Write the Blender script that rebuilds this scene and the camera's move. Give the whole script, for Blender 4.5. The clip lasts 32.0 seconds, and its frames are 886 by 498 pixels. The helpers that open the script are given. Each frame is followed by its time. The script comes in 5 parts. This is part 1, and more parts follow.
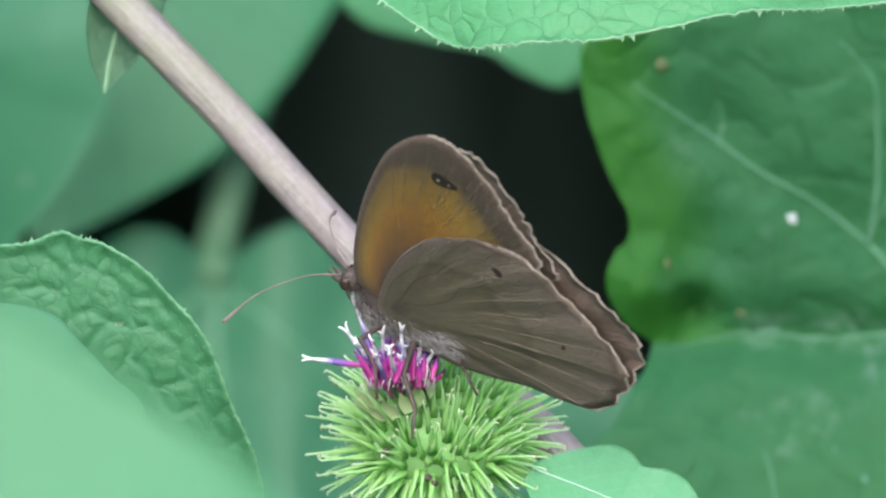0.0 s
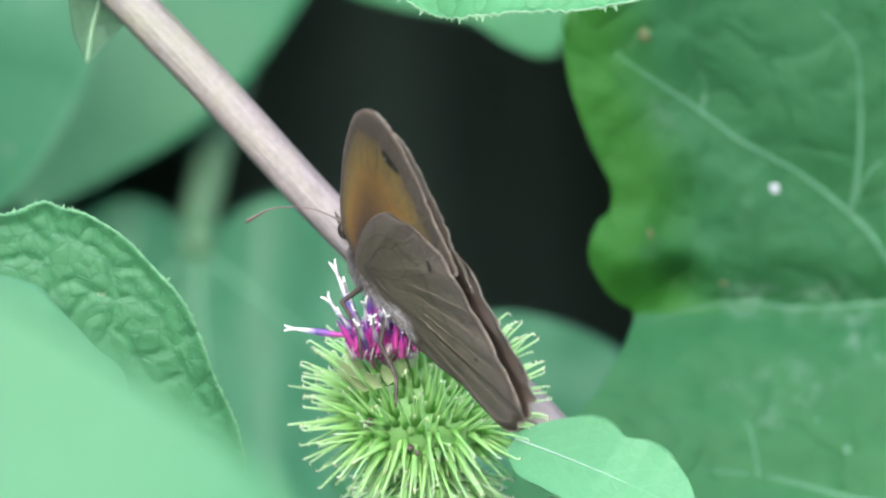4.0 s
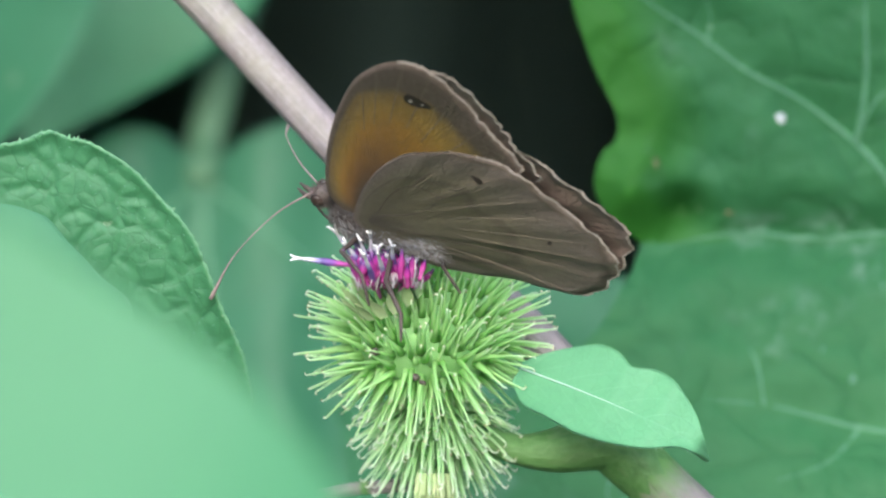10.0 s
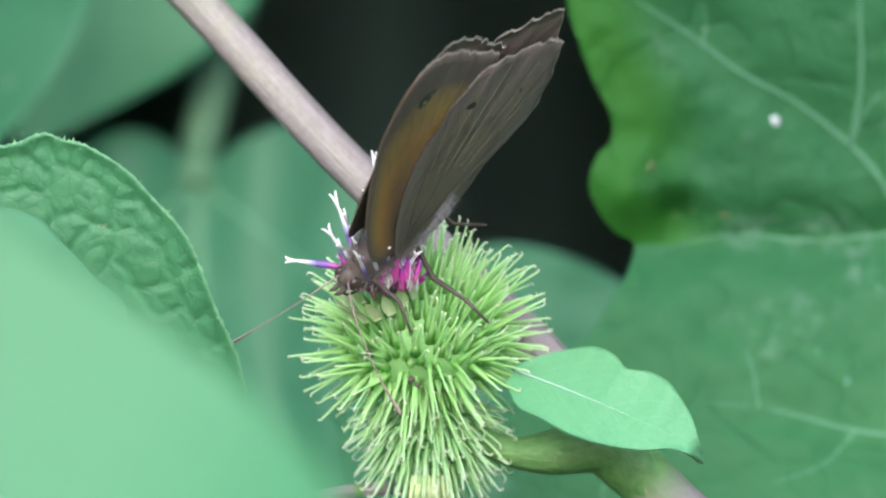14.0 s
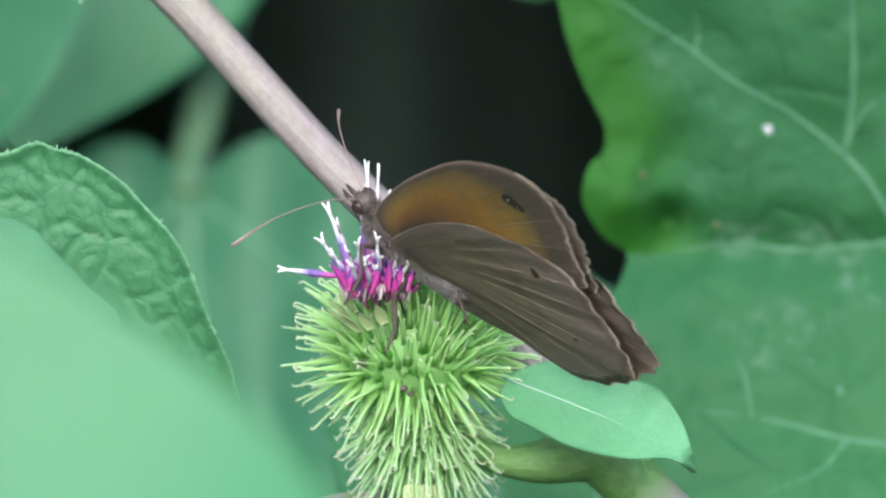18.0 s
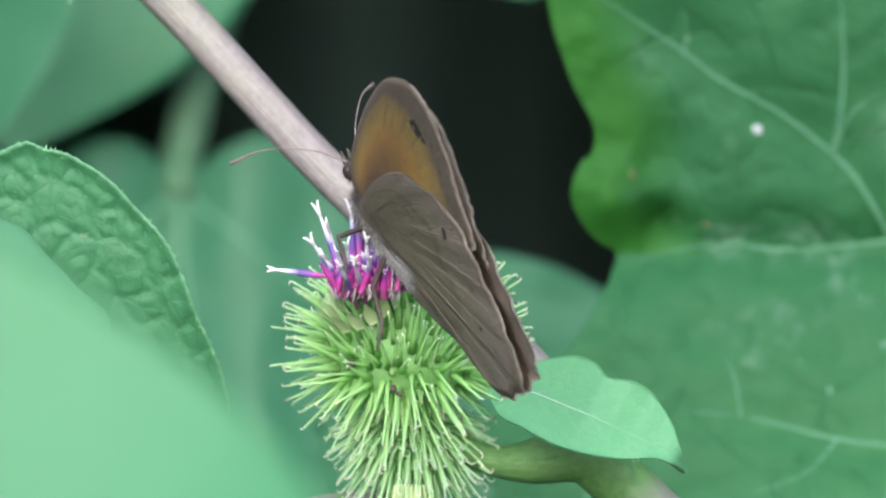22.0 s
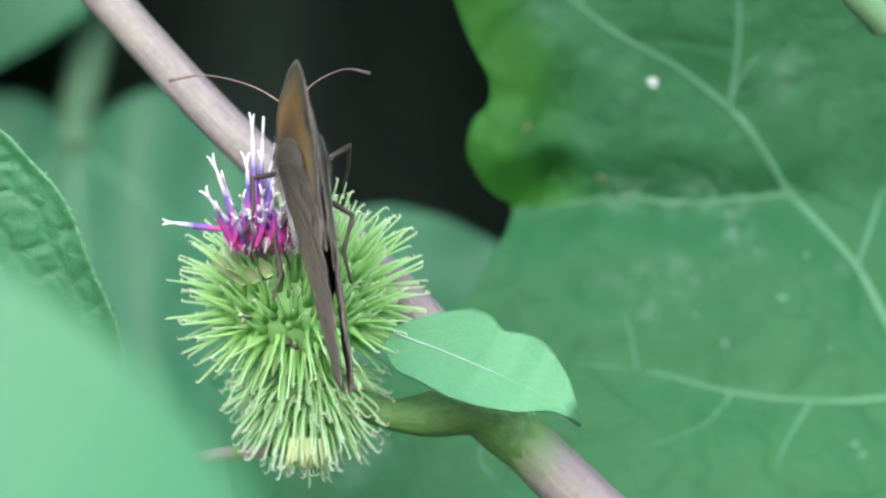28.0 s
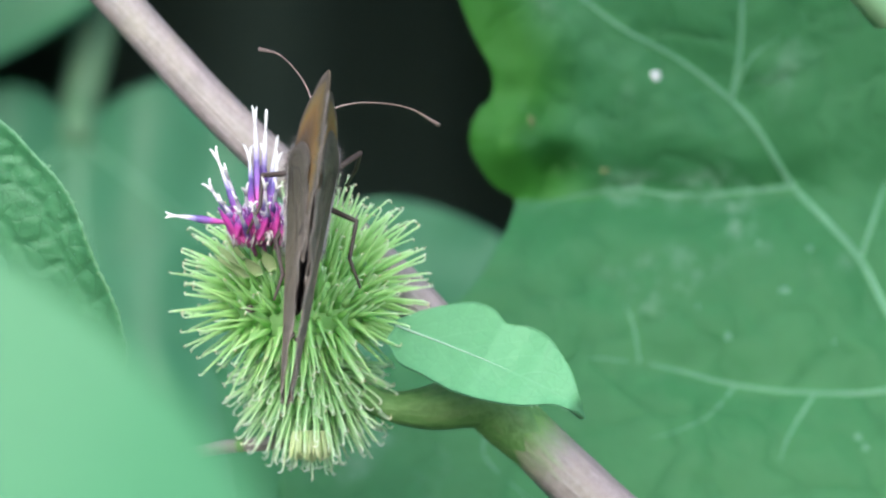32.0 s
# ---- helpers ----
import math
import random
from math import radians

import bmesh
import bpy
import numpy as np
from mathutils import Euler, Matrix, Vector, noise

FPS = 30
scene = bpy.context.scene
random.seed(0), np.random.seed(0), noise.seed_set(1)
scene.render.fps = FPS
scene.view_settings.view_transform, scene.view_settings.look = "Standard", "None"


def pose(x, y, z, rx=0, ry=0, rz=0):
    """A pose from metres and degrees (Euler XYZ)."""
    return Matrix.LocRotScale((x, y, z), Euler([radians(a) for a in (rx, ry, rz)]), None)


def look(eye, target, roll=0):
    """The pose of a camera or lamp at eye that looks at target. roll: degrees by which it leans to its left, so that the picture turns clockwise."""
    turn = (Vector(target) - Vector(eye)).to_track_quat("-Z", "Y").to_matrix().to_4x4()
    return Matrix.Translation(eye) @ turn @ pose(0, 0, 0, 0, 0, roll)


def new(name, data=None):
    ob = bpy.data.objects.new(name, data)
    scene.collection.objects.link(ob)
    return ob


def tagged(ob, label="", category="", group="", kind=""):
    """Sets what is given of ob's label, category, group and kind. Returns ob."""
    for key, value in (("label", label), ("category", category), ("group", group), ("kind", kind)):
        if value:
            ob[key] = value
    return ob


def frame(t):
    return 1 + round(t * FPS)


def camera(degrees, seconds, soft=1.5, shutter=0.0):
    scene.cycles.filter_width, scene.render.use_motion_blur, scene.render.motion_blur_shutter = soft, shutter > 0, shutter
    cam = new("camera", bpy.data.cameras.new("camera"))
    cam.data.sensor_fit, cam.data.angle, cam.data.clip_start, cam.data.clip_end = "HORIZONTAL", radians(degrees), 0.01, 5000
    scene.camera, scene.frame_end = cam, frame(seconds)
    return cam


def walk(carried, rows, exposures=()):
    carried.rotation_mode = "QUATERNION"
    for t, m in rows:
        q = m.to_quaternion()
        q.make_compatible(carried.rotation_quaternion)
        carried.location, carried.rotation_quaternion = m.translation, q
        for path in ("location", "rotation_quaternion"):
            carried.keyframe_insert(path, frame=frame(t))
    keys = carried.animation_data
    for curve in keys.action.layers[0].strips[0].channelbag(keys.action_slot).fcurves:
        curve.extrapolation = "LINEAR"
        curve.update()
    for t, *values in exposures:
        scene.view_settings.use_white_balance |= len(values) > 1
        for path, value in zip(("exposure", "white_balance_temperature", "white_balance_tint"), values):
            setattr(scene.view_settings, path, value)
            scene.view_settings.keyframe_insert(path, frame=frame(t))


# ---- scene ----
MM = 0.001
cam = camera(2.635, 32.0, soft=2.2)
cam.data.dof.use_dof = True
cam.data.dof.focus_distance = 1.492
cam.data.dof.aperture_fstop = 40.0
EYE = (0.0, -1.5, 1.0)
# seconds, then where the lens points on the plane of the flower, mm right and mm above its axis
AIM = (
    (0, -0.770, 7.876),
    (0.5, -0.616, 7.854),
    (1, -0.660, 7.656),
    (1.5, -0.594, 7.700),
    (2, -0.462, 7.128),
    (2.5, -0.704, 6.798),
    (4.5, 1.012, 3.894),
    (5, 1.540, 0.044),
    (5.5, 2.750, -0.682),
    (6, 2.310, 1.408),
    (6.5, 3.256, 0.682),
    (7, 2.728, 0.176),
    (7.5, -0.462, 0.330),
    (8, -0.220, 0.044),
    (8.5, -0.220, 0.000),
    (9, -0.000, 0.000),
    (9.5, 0.110, 0.176),
    (10, 0.154, 0.066),
    (10.5, 0.022, 0.110),
    (11, 0.264, 0.088),
    (11.5, 0.286, 0.066),
    (12, 0.418, 0.198),
    (12.5, 0.418, 0.220),
    (13, 0.616, 0.220),
    (13.5, 0.594, 0.264),
    (14, 0.550, 0.242),
    (14.5, 0.660, 0.440),
    (16.5, 1.078, 0.946),
    (17, 1.078, 0.924),
    (17.5, 1.056, 0.990),
    (18, 1.122, 0.946),
    (18.5, 1.254, 0.836),
    (19, 1.232, 1.012),
    (19.5, 1.364, 0.902),
    (20, 1.364, 0.836),
    (20.5, 1.232, 0.924),
    (21, 1.650, 0.968),
    (21.5, 1.892, 1.034),
    (22, 1.958, 0.946),
    (22.5, 2.046, 0.748),
    (23, 2.288, 0.616),
    (23.5, 2.750, 0.594),
    (24, 3.036, 0.440),
    (24.5, 3.014, 0.330),
    (25, 3.146, 0.198),
    (25.5, 3.344, 0.154),
    (27.5, 8.184, -1.804),
    (28, 10.076, -2.706),
    (28.5, 10.648, -2.860),
    (29, 9.702, -2.508),
    (29.5, 10.076, -2.728),
    (30, 9.856, -2.860),
    (30.5, 9.900, -2.816),
    (31, 9.900, -2.948),
    (31.5, 9.856, -3.146),
    (32, 9.856, -3.256),
)
walk(cam, [(t, look(EYE, (a * MM, 0.0, 1.0 + b * MM))) for t, a, b in AIM],
     exposures=[(t, e, 6130, 9) for t, e in ((0.0, 1.22), (1.0, 1.30), (2.0, 1.42), (3.5, 1.42), (5.0, 1.50), (6.0, 1.30), (8.0, 1.28), (32.0, 1.28))])

# ---- world and light: a bright overcast day at the edge of a thicket
world = bpy.data.worlds.new("overcast_sky")
scene.world = world
world.use_nodes = True
wn = world.node_tree
sky = wn.nodes.new("ShaderNodeTexSky")
sky.sky_type = "NISHITA"
sky.sun_disc = False
sky.sun_elevation, sky.sun_rotation = radians(28), radians(187)
sky.air_density, sky.dust_density, sky.ozone_density = 1.0, 3.0, 1.0
wn.nodes["Background"].inputs["Strength"].default_value = 0.13
wn.links.new(sky.outputs["Color"], wn.nodes["Background"].inputs["Color"])
sun_data = bpy.data.lights.new("sun", "SUN")
sun_data.energy, sun_data.angle, sun_data.color = 1.6, radians(70), (0.870, 0.930, 1.0)
sun = new("sun", sun_data)
sun.matrix_world = look((-0.25, -1.99, 2.07), (0, 0, 1.0))


# ---- materials
def shader(name):
    m = bpy.data.materials.new(name)
    m.use_nodes = True
    nt = m.node_tree
    return m, nt, nt.nodes["Principled BSDF"], nt.nodes["Material Output"]


def node(nt, kind, **kw):
    n = nt.nodes.new("ShaderNode" + kind)
    for k, v in kw.items():
        n.inputs[k].default_value = v
    return n


def ramp(nt, fac, stops):
    n = nt.nodes.new("ShaderNodeValToRGB")
    el = n.color_ramp.elements
    while len(el) < len(stops):
        el.new(0.5)
    for e, (p, c) in zip(el, stops):
        e.position, e.color = p, (*c, 1)
    nt.links.new(fac, n.inputs["Fac"])
    return n.outputs["Color"]


def mix(nt, fac, a, b, mode="MIX"):
    n = nt.nodes.new("ShaderNodeMix")
    n.data_type, n.blend_type = "RGBA", mode
    for sock, v in ((0, fac), (6, a), (7, b)):
        if isinstance(v, bpy.types.NodeSocket):
            nt.links.new(v, n.inputs[sock])
        else:
            n.inputs[sock].default_value = v if sock == 0 else (*v, 1)
    return n.outputs[2]


def calc(nt, op, a, b=0.0, c=0.0):
    n = nt.nodes.new("ShaderNodeMath")
    n.operation = op
    for i, v in enumerate((a, b, c)):
        if isinstance(v, bpy.types.NodeSocket):
            nt.links.new(v, n.inputs[i])
        else:
            n.inputs[i].default_value = v
    return n.outputs[0]


def coords(nt, which="Object", scale=1.0):
    t = nt.nodes.new("ShaderNodeTexCoord")
    m = nt.nodes.new("ShaderNodeMapping")
    m.inputs["Scale"].default_value = (scale,) * 3 if not isinstance(scale, tuple) else scale
    nt.links.new(t.outputs[which], m.inputs["Vector"])
    return m.outputs["Vector"]


def noise_of(nt, vec, scale, detail=3.0, rough=0.55):
    n = node(nt, "TexNoise", Scale=scale, Detail=detail, Roughness=rough)
    nt.links.new(vec, n.inputs["Vector"])
    return n.outputs["Fac"]


def bump(nt, bsdf, height, dist, strength=1.0):
    b = node(nt, "Bump", Strength=strength, Distance=dist)
    nt.links.new(height, b.inputs["Height"])
    nt.links.new(b.outputs["Normal"], bsdf.inputs["Normal"])


def leaf_material(name, dark, light, vein, vein_amount, cell=210.0, net_dark=0.35, gloss=0.5, thin=0.22, relief=0.0004, glow=(0.16, 0.42, 0.06), fresh=False, mildew=False, warped=0.55, line=0.045):
    """Leaf blade: two scales of colour, a net of veins with sunken lines, pinnate side veins from the blade's own map, light passing through."""
    m, nt, b, out = shader(name)
    v = coords(nt)
    big, fine = noise_of(nt, v, 45.0, 4), noise_of(nt, v, 900.0, 4)
    col = mix(nt, big, dark, light)
    col = mix(nt, calc(nt, "MULTIPLY", fine, 0.35), col, tuple(c * 1.35 for c in light))
    warp = nt.nodes.new("ShaderNodeVectorMath")
    warp.operation = "MULTIPLY_ADD"
    wob = node(nt, "TexNoise", Scale=230.0, Detail=2.0)
    nt.links.new(v, wob.inputs["Vector"])
    nt.links.new(wob.outputs["Color"], warp.inputs[0])
    warp.inputs[1].default_value = (warped / cell,) * 3
    nt.links.new(v, warp.inputs[2])
    vor = nt.nodes.new("ShaderNodeTexVoronoi")
    vor.feature = "DISTANCE_TO_EDGE"
    vor.inputs["Scale"].default_value = cell
    nt.links.new(warp.outputs[0], vor.inputs["Vector"])
    net = nt.nodes.new("ShaderNodeMapRange")
    net.inputs["From Max"].default_value = line
    net.inputs["To Min"].default_value, net.inputs["To Max"].default_value = 1.0, 0.0
    nt.links.new(vor.outputs["Distance"], net.inputs["Value"])
    netv = net.outputs["Result"]
    cells = nt.nodes.new("ShaderNodeTexVoronoi")
    cells.inputs["Scale"].default_value = cell
    nt.links.new(warp.outputs[0], cells.inputs["Vector"])
    shade = nt.nodes.new("ShaderNodeSeparateColor")
    nt.links.new(cells.outputs["Color"], shade.inputs[0])
    col = mix(nt, calc(nt, "MULTIPLY", shade.outputs[0], net_dark * 0.6), col, tuple(c * 1.35 for c in light))
    vor2 = nt.nodes.new("ShaderNodeTexVoronoi")
    vor2.feature = "DISTANCE_TO_EDGE"
    vor2.inputs["Scale"].default_value = cell * 2.6
    nt.links.new(warp.outputs[0], vor2.inputs["Vector"])
    net2 = nt.nodes.new("ShaderNodeMapRange")
    net2.inputs["From Max"].default_value = 0.10
    net2.inputs["To Min"].default_value, net2.inputs["To Max"].default_value = 1.0, 0.0
    nt.links.new(vor2.outputs["Distance"], net2.inputs["Value"])
    col = mix(nt, calc(nt, "MULTIPLY", net2.outputs["Result"], net_dark * 0.55), col, tuple(c * 0.5 for c in dark))
    col = mix(nt, calc(nt, "MULTIPLY", netv, net_dark), col, tuple(c * 0.45 for c in dark))
    # side veins: the map runs along the blade in u and across it in v
    uv = coords(nt, "UV")
    sep = nt.nodes.new("ShaderNodeSeparateXYZ")
    nt.links.new(uv, sep.inputs[0])
    across = calc(nt, "ABSOLUTE", calc(nt, "SUBTRACT", sep.outputs[1], 0.5))
    if fresh:
        near_rim = ramp(nt, calc(nt, "ADD", sep.outputs[1], calc(nt, "MULTIPLY", big, 0.12)), ((0.22, (1, 1, 1)), (0.46, (0, 0, 0))))
        col = mix(nt, near_rim, col, (0.034, 0.175, 0.020))
    if mildew:
        rimward = ramp(nt, sep.outputs[0], ((0.25, (0, 0, 0)), (0.8, (1, 1, 1))))
        spots = ramp(nt, noise_of(nt, v, 330.0, 5, 0.7), ((0.44, (0, 0, 0)), (0.64, (0.6, 0.6, 0.6))))
        rimward = calc(nt, "MAXIMUM", rimward, ramp(nt, noise_of(nt, v, 120.0, 2), ((0.60, (0, 0, 0)), (0.70, (0.6, 0.6, 0.6)))))
        col = mix(nt, calc(nt, "MULTIPLY", rimward, spots), col, (0.26, 0.42, 0.33))
    mid = calc(nt, "LESS_THAN", across, 0.012)
    phase = calc(nt, "ADD", calc(nt, "SUBTRACT", sep.outputs[0], calc(nt, "MULTIPLY", calc(nt, "POWER", across, 1.35), 0.95)), calc(nt, "MULTIPLY", big, 0.06))
    fr = calc(nt, "ABSOLUTE", calc(nt, "SUBTRACT", calc(nt, "FRACT", calc(nt, "MULTIPLY", phase, 7.0)), 0.5))
    side = calc(nt, "LESS_THAN", fr, calc(nt, "MULTIPLY", calc(nt, "SUBTRACT", 0.62, across), 0.055))
    veins = calc(nt, "MAXIMUM", mid, side)
    col = mix(nt, calc(nt, "MULTIPLY", veins, vein_amount), col, vein)
    # pale flecks and dust
    fl = noise_of(nt, v, 420.0, 2)
    col = mix(nt, calc(nt, "MULTIPLY", calc(nt, "GREATER_THAN", fl, 0.765), 0.3), col, (0.35, 0.45, 0.30))
    nt.links.new(col, b.inputs["Base Color"])
    b.inputs["Roughness"].default_value = gloss
    b.inputs["Specular IOR Level"].default_value = 0.35
    pillow = calc(nt, "POWER", calc(nt, "MINIMUM", calc(nt, "MULTIPLY", vor.outputs["Distance"], 2.2), 1.0), 0.55)
    pillow = calc(nt, "ADD", pillow, calc(nt, "MULTIPLY", calc(nt, "POWER", calc(nt, "MINIMUM", calc(nt, "MULTIPLY", vor2.outputs["Distance"], 2.2), 1.0), 0.5), 0.25))
    h = calc(nt, "ADD", pillow, calc(nt, "MULTIPLY", fine, 0.3))
    bump(nt, b, h, relief)
    tr = nt.nodes.new("ShaderNodeBsdfTranslucent")
    nt.links.new(mix(nt, 0.5, col, glow), tr.inputs["Color"])
    ms = nt.nodes.new("ShaderNodeMixShader")
    ms.inputs[0].default_value = thin
    nt.links.new(b.outputs[0], ms.inputs[1])
    nt.links.new(tr.outputs[0], ms.inputs[2])
    nt.links.new(ms.outputs[0], out.inputs["Surface"])
    return m


def plain(name, a, c, scale, rough=0.6, relief=0.0, which="Object", stretch=1.0, spec=0.4, thin=0.0):
    """A surface with two scales of colour between a and c, and fine relief."""
    m, nt, b, out = shader(name)
    v = coords(nt, which, stretch)
    n1, n2 = noise_of(nt, v, scale, 4), noise_of(nt, v, scale * 7, 3)
    f = calc(nt, "ADD", calc(nt, "MULTIPLY", n1, 0.7), calc(nt, "MULTIPLY", n2, 0.3))
    nt.links.new(ramp(nt, f, ((0.32, a), (0.68, c))), b.inputs["Base Color"])
    b.inputs["Roughness"].default_value = rough
    b.inputs["Specular IOR Level"].default_value = spec
    if relief:
        bump(nt, b, n2, relief)
    if thin:
        tr = nt.nodes.new("ShaderNodeBsdfTranslucent")
        tr.inputs["Color"].default_value = (*c, 1)
        ms = nt.nodes.new("ShaderNodeMixShader")
        ms.inputs[0].default_value = thin
        nt.links.new(b.outputs[0], ms.inputs[1])
        nt.links.new(tr.outputs[0], ms.inputs[2])
        nt.links.new(ms.outputs[0], out.inputs["Surface"])
    return m


def length_material(name, stops, rough=0.45, thin=0.0, wobble=0.12):
    """Colour that runs along a part, by its map's v, with a little unevenness."""
    m, nt, b, out = shader(name)
    sep = nt.nodes.new("ShaderNodeSeparateXYZ")
    nt.links.new(coords(nt, "UV"), sep.inputs[0])
    info = nt.nodes.new("ShaderNodeObjectInfo")
    n = noise_of(nt, coords(nt), 700.0, 3)
    f = calc(nt, "ADD", sep.outputs[1], calc(nt, "MULTIPLY", calc(nt, "SUBTRACT", calc(nt, "ADD", n, calc(nt, "MULTIPLY", info.outputs["Random"], 0.6)), 0.8), wobble))
    col = ramp(nt, f, stops)
    nt.links.new(col, b.inputs["Base Color"])
    b.inputs["Roughness"].default_value = rough
    if thin:
        tr = nt.nodes.new("ShaderNodeBsdfTranslucent")
        nt.links.new(col, tr.inputs["Color"])
        ms = nt.nodes.new("ShaderNodeMixShader")
        ms.inputs[0].default_value = thin
        nt.links.new(b.outputs[0], ms.inputs[1])
        nt.links.new(tr.outputs[0], ms.inputs[2])
        nt.links.new(ms.outputs[0], out.inputs["Surface"])
    return m


def stem_material(name, dark, light, streak, green, joint=None):
    """A ribbed stalk: fine streaks along it, reddish stripes, and a greener flank."""
    m, nt, b, out = shader(name)
    long = noise_of(nt, coords(nt, "UV", (30.0, 22.0, 1.0)), 1.0, 4)
    stripe = noise_of(nt, coords(nt, "UV", (10.0, 5.0, 1.0)), 1.0, 3)
    fine = noise_of(nt, coords(nt), 1500.0, 4, 0.65)
    col = ramp(nt, calc(nt, "ADD", calc(nt, "MULTIPLY", long, 0.5), calc(nt, "MULTIPLY", fine, 0.5)), ((0.38, dark), (0.62, light)))
    col = mix(nt, calc(nt, "MULTIPLY", calc(nt, "GREATER_THAN", stripe, 0.57), 0.35), col, streak)
    sep = nt.nodes.new("ShaderNodeSeparateXYZ")
    nt.links.new(coords(nt, "UV"), sep.inputs[0])
    flank = ramp(nt, calc(nt, "ABSOLUTE", calc(nt, "SUBTRACT", calc(nt, "FRACT", calc(nt, "ADD", sep.outputs[0], FLANK)), 0.5)), ((0.0, (1, 1, 1)), (0.04, (0.8, 0.8, 0.8)), (0.10, (0, 0, 0))))
    col = mix(nt, calc(nt, "MULTIPLY", flank, green), col, (0.16, 0.25, 0.10))
    if joint:
        off = calc(nt, "ABSOLUTE", calc(nt, "SUBTRACT", calc(nt, "ADD", sep.outputs[1], calc(nt, "MULTIPLY", long, 0.05)), joint + 0.025))
        col = mix(nt, ramp(nt, off, ((0.014, (1, 1, 1)), (0.048, (0, 0, 0)))), col, mix(nt, long, (0.085, 0.215, 0.042), (0.150, 0.310, 0.080)))
        mottle = noise_of(nt, coords(nt), 330.0, 4, 0.65)
        col = mix(nt, ramp(nt, mottle, ((0.50, (0, 0, 0)), (0.62, (0.35, 0.35, 0.35)))), col, (0.285, 0.255, 0.225))
        high = ramp(nt, sep.outputs[1], ((0.78, (0, 0, 0)), (0.93, (0.65, 0.65, 0.65))))
        col = mix(nt, calc(nt, "MULTIPLY", high, ramp(nt, mottle, ((0.35, (0.3, 0.3, 0.3)), (0.6, (1, 1, 1))))), col, (0.230, 0.250, 0.150))
    nt.links.new(col, b.inputs["Base Color"])
    b.inputs["Roughness"].default_value = 0.55
    bump(nt, b, calc(nt, "ADD", calc(nt, "MULTIPLY", long, 0.6), calc(nt, "MULTIPLY", fine, 0.6)), 0.0004, 0.7)
    return m


FLANK = 0.0


def wing_material(name, upper):
    """Butterfly wing scales. The under side of the fore wing is orange with a brown rim, that of the hind wing grey brown; the upper sides are dark brown."""
    m, nt, b, out = shader(name)
    v = coords(nt)
    streak = noise_of(nt, coords(nt, "UV", (3.0, 46.0, 1.0)), 5.0, 4)
    fine, blot = noise_of(nt, v, 2600.0, 3), noise_of(nt, v, 260.0, 3)
    sep = nt.nodes.new("ShaderNodeSeparateXYZ")
    nt.links.new(coords(nt, "UV"), sep.inputs[0])
    r = calc(nt, "ADD", sep.outputs[0], calc(nt, "MULTIPLY", calc(nt, "SUBTRACT", blot, 0.5), 0.07))
    if upper == "fore_under":
        # the orange field reaches nearly to the front edge and stops short of the apex and the outer rim
        reach = ramp(nt, sep.outputs[1], ((0.0, (0.90,) * 3), (0.20, (0.89,) * 3), (0.29, (0.87,) * 3), (0.37, (0.82,) * 3), (0.47, (0.78,) * 3), (0.60, (0.82,) * 3), (0.74, (0.86,) * 3), (0.86, (1.0,) * 3)))
        field = ramp(nt, calc(nt, "ADD", calc(nt, "SUBTRACT", reach, r), 0.5), ((0.475, (0, 0, 0)), (0.53, (1, 1, 1))))
        orange = ramp(nt, r, ((0.0, (0.070, 0.046, 0.026)), (0.18, (0.110, 0.056, 0.016)), (0.34, (0.330, 0.140, 0.010)), (0.54, (0.540, 0.262, 0.012)), (0.68, (0.470, 0.276, 0.026)), (0.80, (0.290, 0.186, 0.036)), (1.0, (0.210, 0.120, 0.034))))
        rim = ramp(nt, r, ((0.60, (0.105, 0.080, 0.050)), (0.88, (0.098, 0.072, 0.056)), (0.965, (0.118, 0.084, 0.074)), (1.0, (0.250, 0.180, 0.160))))
        col = mix(nt, field, rim, orange)
        edge = ramp(nt, calc(nt, "ADD", sep.outputs[1], calc(nt, "MULTIPLY", calc(nt, "SUBTRACT", blot, 0.5), 0.05)), ((0.0, (1, 1, 1)), (0.04, (1, 1, 1)), (0.12, (0, 0, 0)), (1.0, (0, 0, 0))))
        col = mix(nt, edge, col, (0.120, 0.080, 0.050))
    elif upper == "hind_under":
        wavy = calc(nt, "ADD", r, calc(nt, "MULTIPLY", calc(nt, "SINE", calc(nt, "MULTIPLY", sep.outputs[1], 46.0)), 0.022))
        col = ramp(nt, wavy, ((0.0, (0.074, 0.067, 0.052)), (0.15, (0.152, 0.138, 0.082)), (0.54, (0.138, 0.126, 0.074)), (0.60, (0.092, 0.082, 0.054)), (0.64, (0.182, 0.160, 0.108)), (0.80, (0.184, 0.157, 0.127)), (0.93, (0.205, 0.166, 0.148)), (0.965, (0.130, 0.096, 0.080)), (1.0, (0.310, 0.235, 0.210))))
    else:
        col = ramp(nt, r, ((0.0, (0.037, 0.025, 0.019)), (0.6, (0.074, 0.050, 0.037)), (0.8, (0.215, 0.148, 0.124)), (1.0, (0.300, 0.212, 0.180))))
    keep = 0.85
    # Coarse dark streaks: shading of the wing's folds, put into the colour.
    fold = noise_of(nt, coords(nt, "UV", (1.2, 20.0, 1.0)), 4.0, 3)
    col = mix(nt, ramp(nt, fold, ((0.46, (0, 0, 0)), (0.62, (0.55 * keep,) * 3))), col, mix(nt, 0.30, col, (0.06, 0.050, 0.034)))
    grain = noise_of(nt, v, 5200.0, 2)
    col = mix(nt, ramp(nt, grain, ((0.40, (0.4, 0.4, 0.4)), (0.60, (0, 0, 0)))), col, mix(nt, 0.30, col, (0.05, 0.042, 0.030)))
